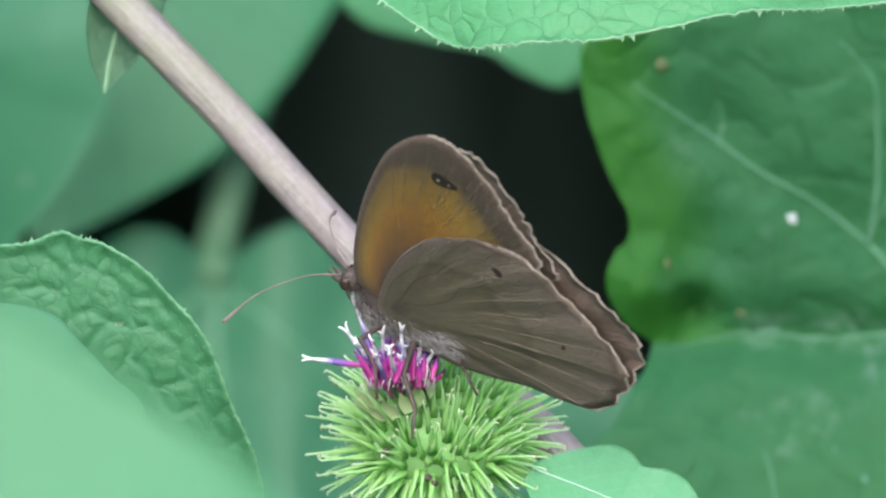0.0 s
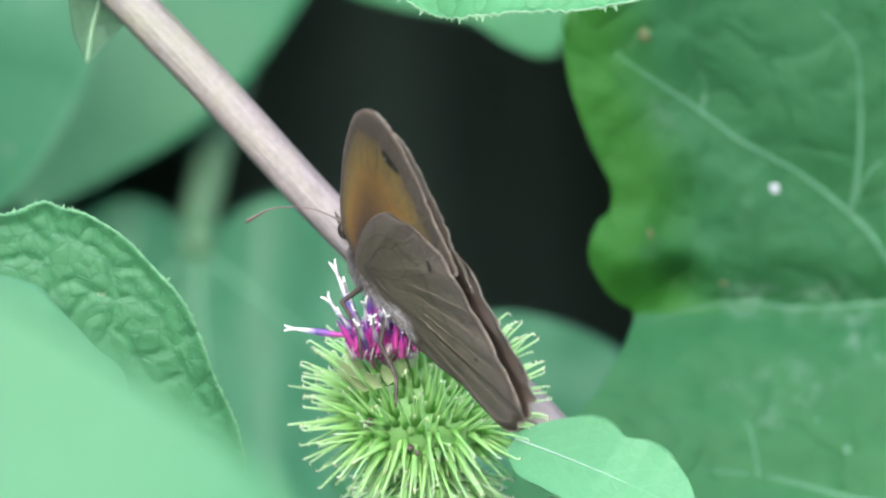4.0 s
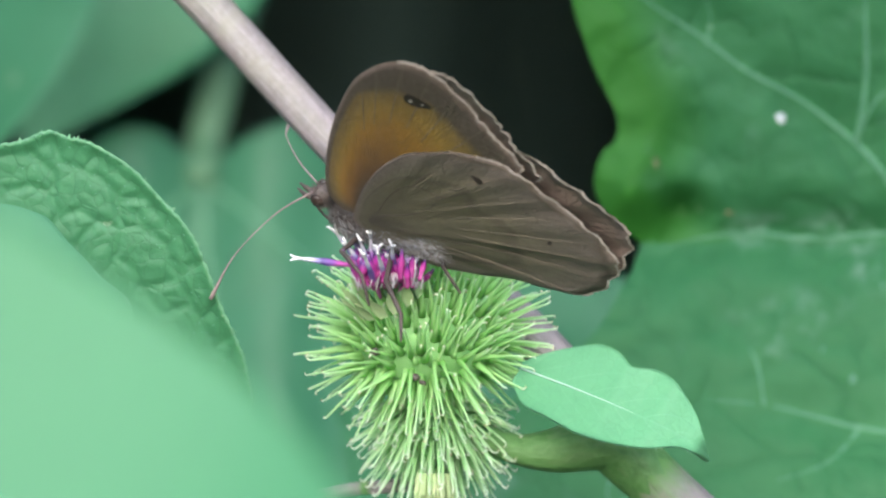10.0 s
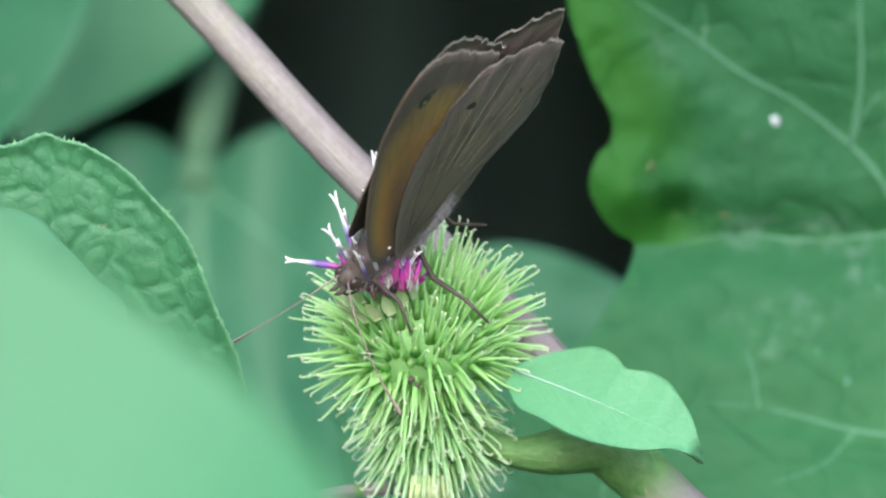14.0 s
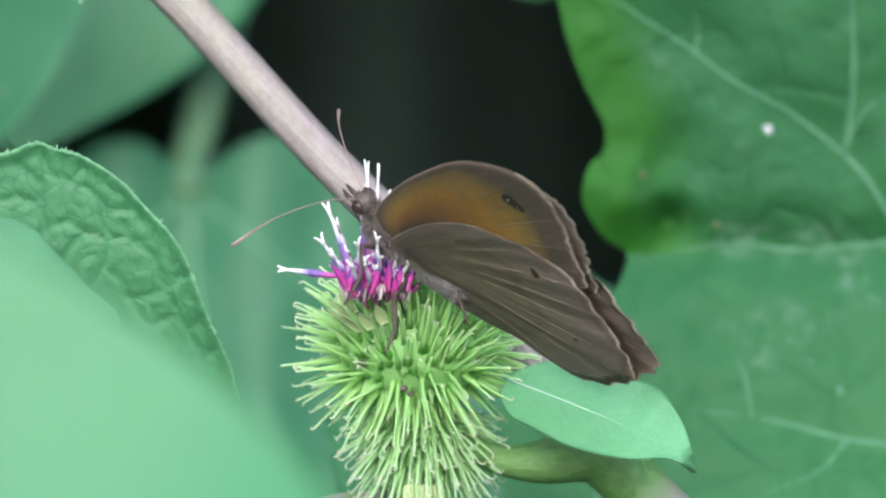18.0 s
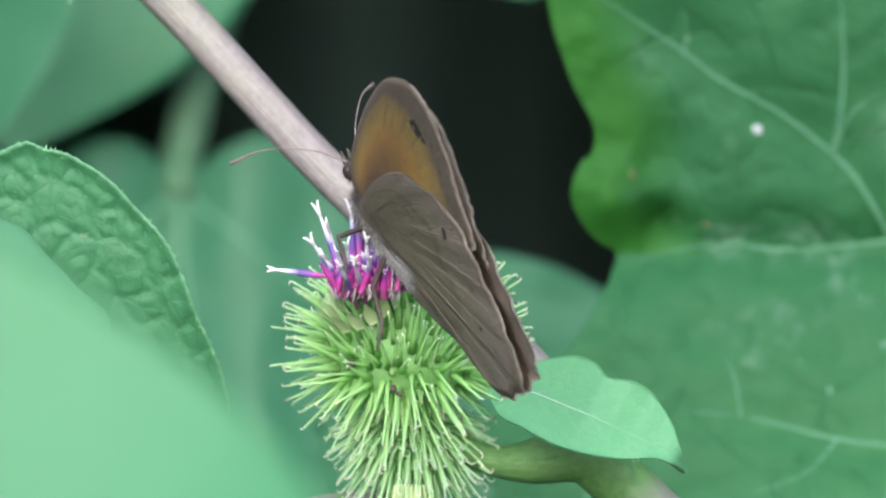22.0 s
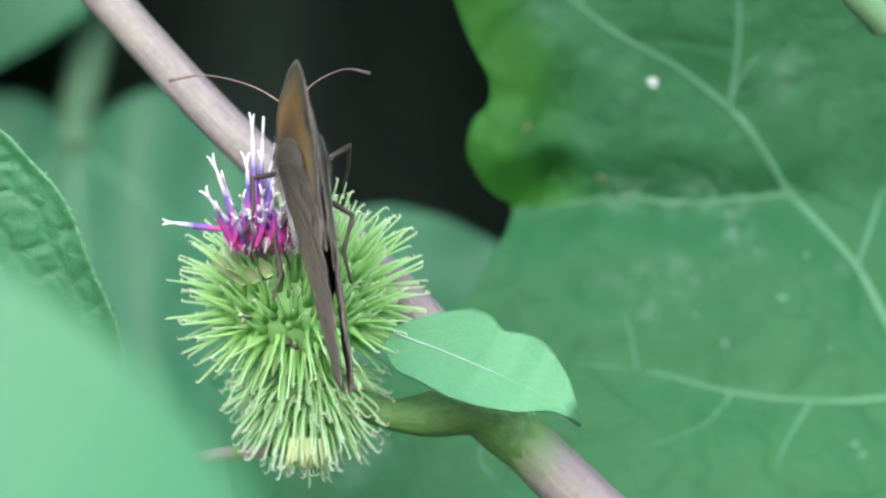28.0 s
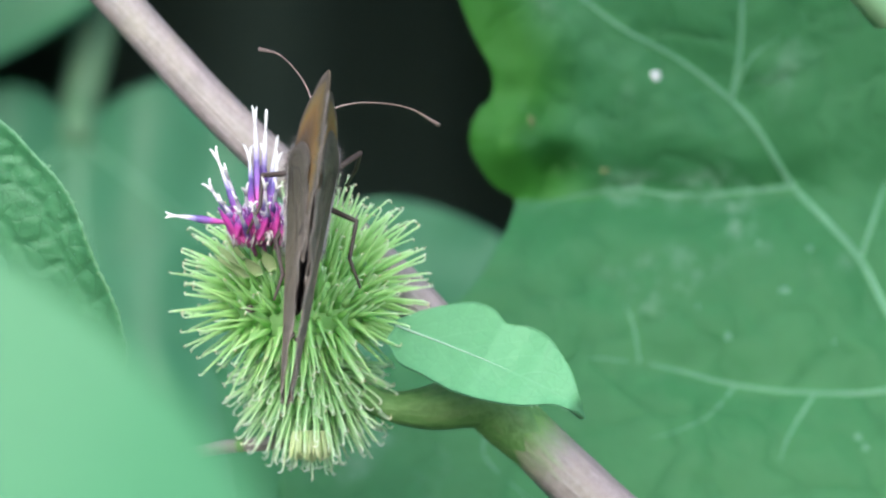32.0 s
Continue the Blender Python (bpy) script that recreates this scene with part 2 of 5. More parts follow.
    col = mix(nt, calc(nt, "MULTIPLY", streak, 0.6 * keep), col, mix(nt, 0.45, col, (0.055, 0.047, 0.03)))
    col = mix(nt, calc(nt, "MULTIPLY", fine, 0.3 * keep), col, mix(nt, 0.6, col, (0.30, 0.27, 0.19)))
    patch = noise_of(nt, v, 1000.0, 4, 0.7)
    col = mix(nt, ramp(nt, patch, ((0.46, (0, 0, 0)), (0.68, (0.45 * keep,) * 3))), col, mix(nt, 0.4, col, (0.045, 0.040, 0.026)))
    col = mix(nt, ramp(nt, blot, ((0.42, (0, 0, 0)), (0.70, (0.35 * keep,) * 3))), col, mix(nt, 0.5, col, (0.07, 0.060, 0.04)))
    nt.links.new(col, b.inputs["Base Color"])
    b.inputs["Roughness"].default_value = 0.62
    b.inputs["Specular IOR Level"].default_value = 0.25
    b.inputs["Sheen Weight"].default_value = 0.2
    b.inputs["Sheen Roughness"].default_value = 0.4
    b.inputs["Sheen Tint"].default_value = (0.86, 0.76, 0.74, 1)
    bump(nt, b, calc(nt, "ADD", fine, calc(nt, "MULTIPLY", streak, 2.2)), 0.00022, 0.9)
    tr = nt.nodes.new("ShaderNodeBsdfTranslucent")
    nt.links.new(col, tr.inputs["Color"])
    ms = nt.nodes.new("ShaderNodeMixShader")
    ms.inputs[0].default_value = 0.25
    nt.links.new(b.outputs[0], ms.inputs[1])
    nt.links.new(tr.outputs[0], ms.inputs[2])
    nt.links.new(ms.outputs[0], out.inputs["Surface"])
    return m


LEAF_NEAR = leaf_material("leaf_green_quilted", (0.037, 0.152, 0.065), (0.051, 0.188, 0.083), (0.172, 0.292, 0.172), 0.0, cell=760.0, net_dark=0.24, relief=0.00007, warped=1.3, line=0.07)
LEAF_FOLD = leaf_material("leaf_pale_underside", (0.072, 0.215, 0.118), (0.090, 0.250, 0.140), (0.420, 0.600, 0.450), 0.0, cell=430.0, net_dark=0.05, relief=0.00005)
LEAF_BRIGHT = leaf_material("leaf_pale_green", (0.072, 0.250, 0.108), (0.092, 0.300, 0.130), (0.420, 0.600, 0.450), 0.0, cell=520.0, net_dark=0.13, relief=0.00016, warped=1.2)
LEAF_FRONT = leaf_material("leaf_soft_green", (0.059, 0.204, 0.099), (0.074, 0.242, 0.117), (0.420, 0.600, 0.450), 0.0, cell=330.0, net_dark=0.03, relief=0.00012)
LEAF_SMALL = leaf_material("leaf_small_pale", (0.076, 0.234, 0.114), (0.096, 0.280, 0.138), (0.160, 0.370, 0.225), 0.25, cell=1100.0, net_dark=0.12, relief=0.00004, thin=0.03, gloss=0.6)
LEAF_BROAD = leaf_material("leaf_dark_green", (0.026, 0.134, 0.048), (0.040, 0.180, 0.066), (0.170, 0.320, 0.200), 0.0, cell=150.0, net_dark=0.07, relief=0.0003, thin=0.3, fresh=True, mildew=True, warped=1.2, gloss=0.62)
LEAF_BLUE = leaf_material("leaf_blue_green", (0.027, 0.128, 0.066), (0.039, 0.162, 0.084), (0.180, 0.330, 0.220), 0.0, cell=70.0, net_dark=0.08, relief=0.0002)
LEAF_BACK = leaf_material("leaf_mid_green", (0.029, 0.136, 0.062), (0.042, 0.176, 0.078), (0.160, 0.330, 0.180), 0.15, cell=60.0, net_dark=0.1, relief=0.0002)
LEAF_DRY = leaf_material("leaf_thin_pale", (0.120, 0.270, 0.170), (0.170, 0.340, 0.220), (0.3, 0.4, 0.3), 0.0, cell=500.0, net_dark=0.2, relief=0.0002, thin=0.6)
# Darker than real foliage: part of the hollow's shade is in this colour.
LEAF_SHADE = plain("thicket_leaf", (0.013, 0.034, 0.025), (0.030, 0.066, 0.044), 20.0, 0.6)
VEIN = plain("leaf_vein_pale", (0.085, 0.245, 0.13), (0.13, 0.30, 0.18), 300.0, 0.55)
VEIN_WHITE = plain("midrib_white_green", (0.36, 0.54, 0.46), (0.50, 0.66, 0.58), 300.0, 0.5)
VEIN_DULL = plain("leaf_vein_dull", (0.070, 0.205, 0.105), (0.095, 0.240, 0.130), 300.0, 0.55)
VEIN_GROOVE_SHADE = plain("leaf_vein_groove_shade", (0.022, 0.092, 0.036), (0.032, 0.122, 0.050), 500.0, 0.6)
RIM = plain("leaf_rim_pale_green", (0.075, 0.215, 0.100), (0.120, 0.280, 0.145), 500.0, 0.6)
TOOTH = plain("leaf_tooth_cream", (0.140, 0.310, 0.170), (0.270, 0.440, 0.280), 500.0, 0.5)
PETIOLE = plain("petiole_green", (0.14, 0.29, 0.15), (0.22, 0.38, 0.22), 60.0, 0.5)
PETIOLE_BACK = plain("petiole_dull_green", (0.072, 0.170, 0.090), (0.105, 0.215, 0.122), 60.0, 0.5)
STEM = stem_material("stem_pink_grey", (0.212, 0.180, 0.188), (0.315, 0.274, 0.292), (0.255, 0.200, 0.205), 0.1, joint=0.535)
STEM_GREEN = stem_material("stem_green", (0.075, 0.195, 0.050), (0.125, 0.270, 0.085), (0.150, 0.240, 0.100), 0.2)
HEAD = plain("flower_head_green", (0.175, 0.390, 0.115), (0.270, 0.500, 0.195), 500.0, 0.5, 0.0001)
BRACT = length_material("hooked_bract", ((0.0, (0.42, 0.74, 0.26)), (0.20, (0.52, 0.82, 0.36)), (0.45, (0.66, 0.90, 0.54)), (0.74, (0.86, 0.93, 0.80)), (0.88, (0.90, 0.84, 0.64)), (1.0, (0.58, 0.42, 0.22))), thin=0.5)
BRACT_PALE = length_material("hooked_bract_pale", ((0.0, (0.46, 0.74, 0.36)), (0.30, (0.64, 0.88, 0.54)), (0.60, (0.86, 0.96, 0.82)), (0.88, (0.95, 0.96, 0.90)), (1.0, (0.86, 0.80, 0.58))), thin=0.5)
FLORET = length_material("floret", ((0.0, (0.60, 0.14, 0.44)), (0.36, (0.60, 0.10, 0.50)), (0.45, (0.28, 0.11, 0.48)), (0.60, (0.14, 0.10, 0.36)), (0.67, (0.46, 0.40, 0.74)), (0.74, (0.80, 0.78, 0.90)), (1.0, (0.92, 0.91, 0.92))), wobble=0.16, thin=0.25)
FLORET_SHORT = length_material("floret_magenta", ((0.0, (0.56, 0.10, 0.36)), (0.50, (0.52, 0.05, 0.36)), (0.62, (0.40, 0.04, 0.34)), (0.74, (0.16, 0.05, 0.26)), (0.86, (0.30, 0.14, 0.42)), (0.95, (0.66, 0.54, 0.78)), (1.0, (0.90, 0.88, 0.92))), wobble=0.3, thin=0.25)
BUD = plain("bud_tip_cream", (0.42, 0.60, 0.26), (0.74, 0.80, 0.52), 900.0, 0.6, thin=0.3)
SCALE = plain("papery_scale", (0.30, 0.46, 0.19), (0.50, 0.60, 0.34), 700.0, 0.6, thin=0.2)
PAPPUS = plain("floret_hair_white", (0.62, 0.50, 0.60), (0.80, 0.74, 0.80), 800.0, 0.6)
FORE_UNDER, HIND_UNDER, WING_UPPER = wing_material("wing_orange_brown", "fore_under"), wing_material("wing_grey_brown", "hind_under"), wing_material("wing_dark_brown", "upper")
CREASE = plain("wing_crease", (0.045, 0.036, 0.028), (0.070, 0.056, 0.042), 900.0, 0.7)
WING_VEIN = plain("wing_vein", (0.150, 0.120, 0.088), (0.205, 0.168, 0.128), 900.0, 0.6)
FRINGE = plain("wing_fringe", (0.330, 0.275, 0.250), (0.560, 0.490, 0.450), 1500.0, 0.7)
SPOT = plain("wing_spot_black", (0.012, 0.009, 0.008), (0.03, 0.02, 0.016), 900.0, 0.5)
PUPIL = plain("wing_pupil_white", (0.55, 0.5, 0.45), (0.75, 0.7, 0.65), 900.0, 0.6)
FUR = plain("body_hair_grey", (0.06, 0.052, 0.050), (0.20, 0.185, 0.182), 900.0, 0.8)
FUR_PALE = plain("body_hair_pale", (0.22, 0.215, 0.225), (0.52, 0.51, 0.53), 900.0, 0.8)
BODY = plain("body_dark", (0.05, 0.04, 0.036), (0.12, 0.095, 0.085), 700.0, 0.6)
EYE_MAT = plain("eye_dark_brown", (0.022, 0.015, 0.013), (0.055, 0.036, 0.03), 900.0, 0.25)
LIMB = plain("leg_grey_brown", (0.034, 0.024, 0.022), (0.085, 0.064, 0.058), 900.0, 0.6)
ANTENNA = plain("antenna_rust", (0.15, 0.10, 0.095), (0.30, 0.235, 0.22), 900.0, 0.6)
BEE_FUR_Y = plain("bee_fur_yellow", (0.17, 0.150, 0.100), (0.26, 0.235, 0.170), 500.0, 0.9)
BEE_FUR_D = plain("bee_fur_grey", (0.070, 0.064, 0.080), (0.19, 0.175, 0.21), 500.0, 0.9)
BEE_WING = plain("bee_wing", (0.35, 0.35, 0.38), (0.5, 0.5, 0.55), 500.0, 0.3, thin=0.6)
DROP = plain("white_fleck", (0.46, 0.50, 0.50), (0.66, 0.68, 0.68), 900.0, 0.7)
BROWN = plain("brown_blotch", (0.085, 0.120, 0.045), (0.150, 0.165, 0.070), 600.0, 0.7)
PALE_SPOT = plain("pale_leaf_spot", (0.085, 0.230, 0.130), (0.130, 0.290, 0.180), 900.0, 0.7)
# Green tone picked to bounce light upward; this ground is never in view.
BOUNCE_GROUND = plain("bounce_ground_green", (0.046, 0.078, 0.042), (0.105, 0.155, 0.082), 9.0, 0.9, 0.01)
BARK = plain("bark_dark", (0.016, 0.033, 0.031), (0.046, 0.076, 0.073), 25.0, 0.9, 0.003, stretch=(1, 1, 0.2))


# ---- making parts
def root(name, at, label, category, group="", kind=""):
    ob = new(name)
    ob.empty_display_size = 0.01
    ob.location = Vector(at) * MM
    return tagged(ob, label, category, group, kind)


def origin(ob):
    p = Vector(ob.location)
    while ob.parent:
        ob = ob.parent
        p = p + Vector(ob.location)
    return p


def part(name, bm, material, parent, label="", smooth=True):
    """Links a bmesh, in mm of the place, as one mesh under parent."""
    me = bpy.data.meshes.new(name)
    bm.to_mesh(me)
    bm.free()
    for mat in (material if isinstance(material, tuple) else (material,)):
        me.materials.append(mat)
    if smooth:
        me.polygons.foreach_set("use_smooth", [True] * len(me.polygons))
    me.transform(Matrix.Scale(MM, 4))
    ob = new(name, me)
    if parent is not None:
        me.transform(Matrix.Translation(-origin(parent)))
        ob.parent = parent
    return tagged(ob, label)


def smooth_path(pts, n):
    """n + 1 places along a Catmull-Rom curve through pts, each a tuple of any length."""
    p = [np.array(q, float) for q in pts]
    p = [2 * p[0] - p[1]] + p + [2 * p[-1] - p[-2]]
    out = []
    for i in range(n + 1):
        s = i / n * (len(p) - 3)
        k = min(int(s), len(p) - 4)
        f = s - k
        a, b, c, d = p[k:k + 4]
        out.append(0.5 * (2 * b + (c - a) * f + (2 * a - 5 * b + 4 * c - d) * f * f + (3 * b - a - 3 * c + d) * f ** 3))
    return out


def tube(bm, pts, radii, sides=8, steps=0, cap=True, mat=0, ridge=0.0):
    """A round tapered tube through pts (mm), with its length as v in the map."""
    uvl = bm.loops.layers.uv.verify()
    if steps:
        rr = [r[0] for r in smooth_path([(r,) for r in radii], steps)]
        pts = smooth_path(pts, steps)
    else:
        rr, pts = list(radii), [np.array(p, float) for p in pts]
    n = len(pts)
    rings = []
    prev = None
    for i in range(n):
        d = pts[min(i + 1, n - 1)] - pts[max(i - 1, 0)]
        d = d / (np.linalg.norm(d) + 1e-12)
        if prev is None:
            ref = np.array((0, 0, 1.0)) if abs(d[2]) < 0.9 else np.array((1.0, 0, 0))
            prev = np.cross(d, ref)
        prev = prev - d * prev.dot(d)
        prev /= np.linalg.norm(prev) + 1e-12
        q = np.cross(d, prev)
        ring = []
        for k in range(sides):
            a = 2 * math.pi * k / sides
            r = rr[i] * (1 + ridge * math.cos(k * math.pi))
            ring.append(bm.verts.new(pts[i] + r * (math.cos(a) * prev + math.sin(a) * q)))
        rings.append(ring)
    for i in range(n - 1):
        for k in range(sides):
            f = bm.faces.new((rings[i][k], rings[i][(k + 1) % sides], rings[i + 1][(k + 1) % sides], rings[i + 1][k]))
            f.material_index = mat
            for lp, (uu, vv) in zip(f.loops, ((k, i), (k + 1, i), (k + 1, i + 1), (k, i + 1))):
                lp[uvl].uv = (uu / sides, vv / (n - 1))
    if cap:
        for ring, vv in ((rings[0][::-1], 0.0), (rings[-1], 1.0)):
            f = bm.faces.new(ring)
            f.material_index = mat
            for lp in f.loops:
                lp[uvl].uv = (0.5, vv)
    return rings


def blob(bm, centre, radii, turn=None, rings=8, sides=12, lump=0.0, mat=0):
    """A closed rounded lump (mm)."""
    m = turn or Matrix.Identity(3)
    c = Vector(centre)
    rows = []
    for i in range(rings + 1):
        a = math.pi * i / rings
        row = []
        for k in range(sides if 0 < i < rings else 1):
            b = 2 * math.pi * k / sides
            n = Vector((math.sin(a) * math.cos(b), math.sin(a) * math.sin(b), math.cos(a)))
            r = 1 + (lump * noise.noise(n * 2.3 + c) if lump else 0)
            row.append(bm.verts.new(c + m @ Vector((n.x * radii[0] * r, n.y * radii[1] * r, n.z * radii[2] * r))))
        rows.append(row)
    for i in range(rings):
        a, b = rows[i], rows[i + 1]
        for k in range(sides):
            q = [a[k % len(a)], b[k % len(b)], b[(k + 1) % len(b)], a[(k + 1) % len(a)]]
            q = [v for j, v in enumerate(q) if v not in q[:j]]
            if len(q) > 2:
                bm.faces.new(q).material_index = mat


def blade(bm, spine, widths, facing, nu=60, nv=28, cup=0.0, wave=0.0, quilt=0.0, teeth=0.0, thick=0.25, seed=0, roll=0.0):
    """A leaf blade. spine: places of its midrib; widths: (left, right) half widths along it; facing: the way its face looks.
    cup bends the halves up, wave ripples the rim, quilt puffs the surface between its veins, teeth roughen the rim. It has two skins and a rim."""
    uvl = bm.loops.layers.uv.verify()
    mid, wid = smooth_path(spine, nu), smooth_path(widths, nu)
    face = np.array(facing, float)
    face /= np.linalg.norm(face)
    rnd = random.Random(seed)
    grid = []
    for i in range(nu + 1):
        d = mid[min(i + 5, nu)] - mid[max(i - 5, 0)]
        d /= np.linalg.norm(d)
        side = np.cross(d, face)
        side /= np.linalg.norm(side)
        up = np.cross(side, d)
        row = []
        jag = [1 + teeth * (abs(((i * 0.5) % 1) - 0.5) + rnd.uniform(-0.3, 0.3)) * (2.2 if (i + seed) % 9 == 0 else 1) for _ in (0, 1)]
        for j in range(nv + 1):
            s = 2 * j / nv - 1
            w = max(wid[i][0 if s < 0 else 1], 0.02)
            reach = abs(s) * w * (jag[0 if s < 0 else 1] if abs(s) > 0.985 else 1)
            lift = cup * w * s * s + roll * w * s
            lift += wave * abs(s) ** 3 * math.sin(i / nu * 21 + (2 if s > 0 else 0) + seed)
            p = mid[i] + side * (reach if s > 0 else -reach)
            if quilt:
                q = Vector(p * 0.22) + Vector((seed, 0, 0))
                lift += quilt * (min(noise.voronoi(q)[0][1] - noise.voronoi(q)[0][0], 0.45) * 1.6 + 0.5 * noise.noise(q * 0.5))
            row.append(p + up * lift)
        grid.append((row, up))
    skins = [[[bm.verts.new(p + up * h) for p in row] for row, up in grid] for h in (thick / 2, -thick / 2)]
    def quad(vs, uvs):
        f = bm.faces.new(vs)
        for lp, c in zip(f.loops, uvs):
            lp[uvl].uv = c
    for i in range(nu):
        for j in range(nv):
            uvs = [(i / nu, j / nv), (i / nu, (j + 1) / nv), ((i + 1) / nu, (j + 1) / nv), ((i + 1) / nu, j / nv)]
            ids = ((i, j), (i, j + 1), (i + 1, j + 1), (i + 1, j))
            quad([skins[0][a][b] for a, b in ids], uvs)
            quad([skins[1][a][b] for a, b in ids][::-1], uvs[::-1])
    rim = [(i, 0) for i in range(nu)] + [(nu, j) for j in range(nv)] + [(i, nv) for i in range(nu, 0, -1)] + [(0, j) for j in range(nv, 0, -1)]
    for (a, b), (c, d) in zip(rim, rim[1:] + rim[:1]):
        quad([skins[1][a][b], skins[1][c][d], skins[0][c][d], skins[0][a][b]], [(a / nu, b / nv), (c / nu, d / nv), (c / nu, d / nv), (a / nu, b / nv)])
    return [row for row, up in grid]


def along(line, n=0):
    """Points of a line as an array, smoothed into n steps if n is given."""
    return np.array(smooth_path(line, n) if n else line, float)


def gap(x, z, line):
    """How far a place of the x-z plane is from a line of points."""
    a, b = line[:-1], line[1:]
    d = b - a
    q = np.array((x, z))
    f = np.clip(((q - a) * d).sum(1) / ((d * d).sum(1) + 1e-9), 0, 1)
    return float(np.sqrt((((a + d * f[:, None]) - q) ** 2).sum(1).min()))


def plate(bm, outline, hub, depth, chart, n=160, rings=30, thick=0.25, ragged=0.0, seed=0):
    """A leaf blade of any outline in the x-z plane. depth gives the y of each place, chart its map; ragged roughens the rim. It has two skins and a rim."""
    uvl = bm.loops.layers.uv.verify()
    rnd = random.Random(seed)
    rim = smooth_path(list(outline) + [outline[0]], n)[:-1]
    rim = [p + (p - np.array(hub)) / np.linalg.norm(p - np.array(hub)) * rnd.uniform(-ragged, ragged) for p in rim]
    spots = [[tuple(hub)]] + [[(hub[0] + (p[0] - hub[0]) * k / rings, hub[1] + (p[1] - hub[1]) * k / rings) for p in rim] for k in range(1, rings + 1)]
    deep = [[depth(*q) for q in row] for row in spots]
    maps = [[chart(*q) for q in row] for row in spots]
    skins = [[[bm.verts.new((q[0], d + h, q[1])) for q, d in zip(row, dd)] for row, dd in zip(spots, deep)] for h in (-thick / 2, thick / 2)]
    for sk, rows in enumerate(skins):
        for k in range(rings):
            for i in range(n):
                j = (i + 1) % n
                ids = [(0, 0), (1, i), (1, j)] if k == 0 else [(k, i), (k + 1, i), (k + 1, j), (k, j)]
                if sk:
                    ids.reverse()
                f = bm.faces.new([rows[a][b] for a, b in ids])
                for lp, (a, b) in zip(f.loops, ids):
                    lp[uvl].uv = maps[a][b]
    for i in range(n):
        j = (i + 1) % n
        f = bm.faces.new((skins[0][-1][i], skins[1][-1][i], skins[1][-1][j], skins[0][-1][j]))
        for lp in f.loops:
            lp[uvl].uv = maps[-1][i]
    bmesh.ops.recalc_face_normals(bm, faces=bm.faces)
    return [(p[0], depth(*p), p[1]) for p in rim]


def vein_on(thing, line, r, depth, material, label="", name="side_vein", end=0.4):
    """A slender vein laid on a blade."""
    pts = smooth_path(line, 6 * len(line))
    m = len(pts) - 1
    part(name, small(tube, [(p[0], depth(*p) - 0.1, p[1]) for p in pts], [r * (1 - (1 - end) * i / m) for i in range(m + 1)], 6), material, thing, label)


def small(fn, *args, **kw):
    bm = bmesh.new()
    fn(bm, *args, **kw)
    return bm


# ---- ground and thicket
def ground_sheet():
    bm = bmesh.new()
    n, size = 44, 60000.0
    rows = []
    for i in range(n + 1):
        a = (2 * i / n - 1)
        x = size * abs(a) ** 3 * (1 if a > 0 else -1)
        row = []
        for j in range(n + 1):
            b = (2 * j / n - 1)
            y = size * abs(b) ** 3 * (1 if b > 0 else -1)
            row.append(bm.verts.new((x, y, 60 * noise.noise(Vector((x, y, 0)) * 0.0012))))
        rows.append(row)
    for i in range(n):
        for j in range(n):
            bm.faces.new((rows[i][j], rows[i + 1][j], rows[i + 1][j + 1], rows[i][j + 1]))
    tagged(part("ground", bm, BOUNCE_GROUND, None), "unseen dark green ground, its tone set to bounce light up", "ground", kind="structure")


def leaf_scatter(bm, rnd, place, count, size):
    for _ in range(count):
        c = Vector(place(rnd))
        m = Euler((rnd.uniform(-1.2, 1.2), rnd.uniform(-1.2, 1.2), rnd.uniform(0, 6.3))).to_matrix()
        s = size * rnd.uniform(0.6, 1.4)
        pts = ((0, -1, 0), (0.55, -0.25, 0.12), (0.5, 0.4, 0.1), (0, 1.1, -0.1), (-0.5, 0.4, 0.1), (-0.55, -0.25, 0.12))
        vs = [bm.verts.new(c + m @ (Vector(p) * s)) for p in pts]
        bm.faces.new((vs[0], vs[1], vs[2], vs[3]))
        bm.faces.new((vs[0], vs[3], vs[4], vs[5]))


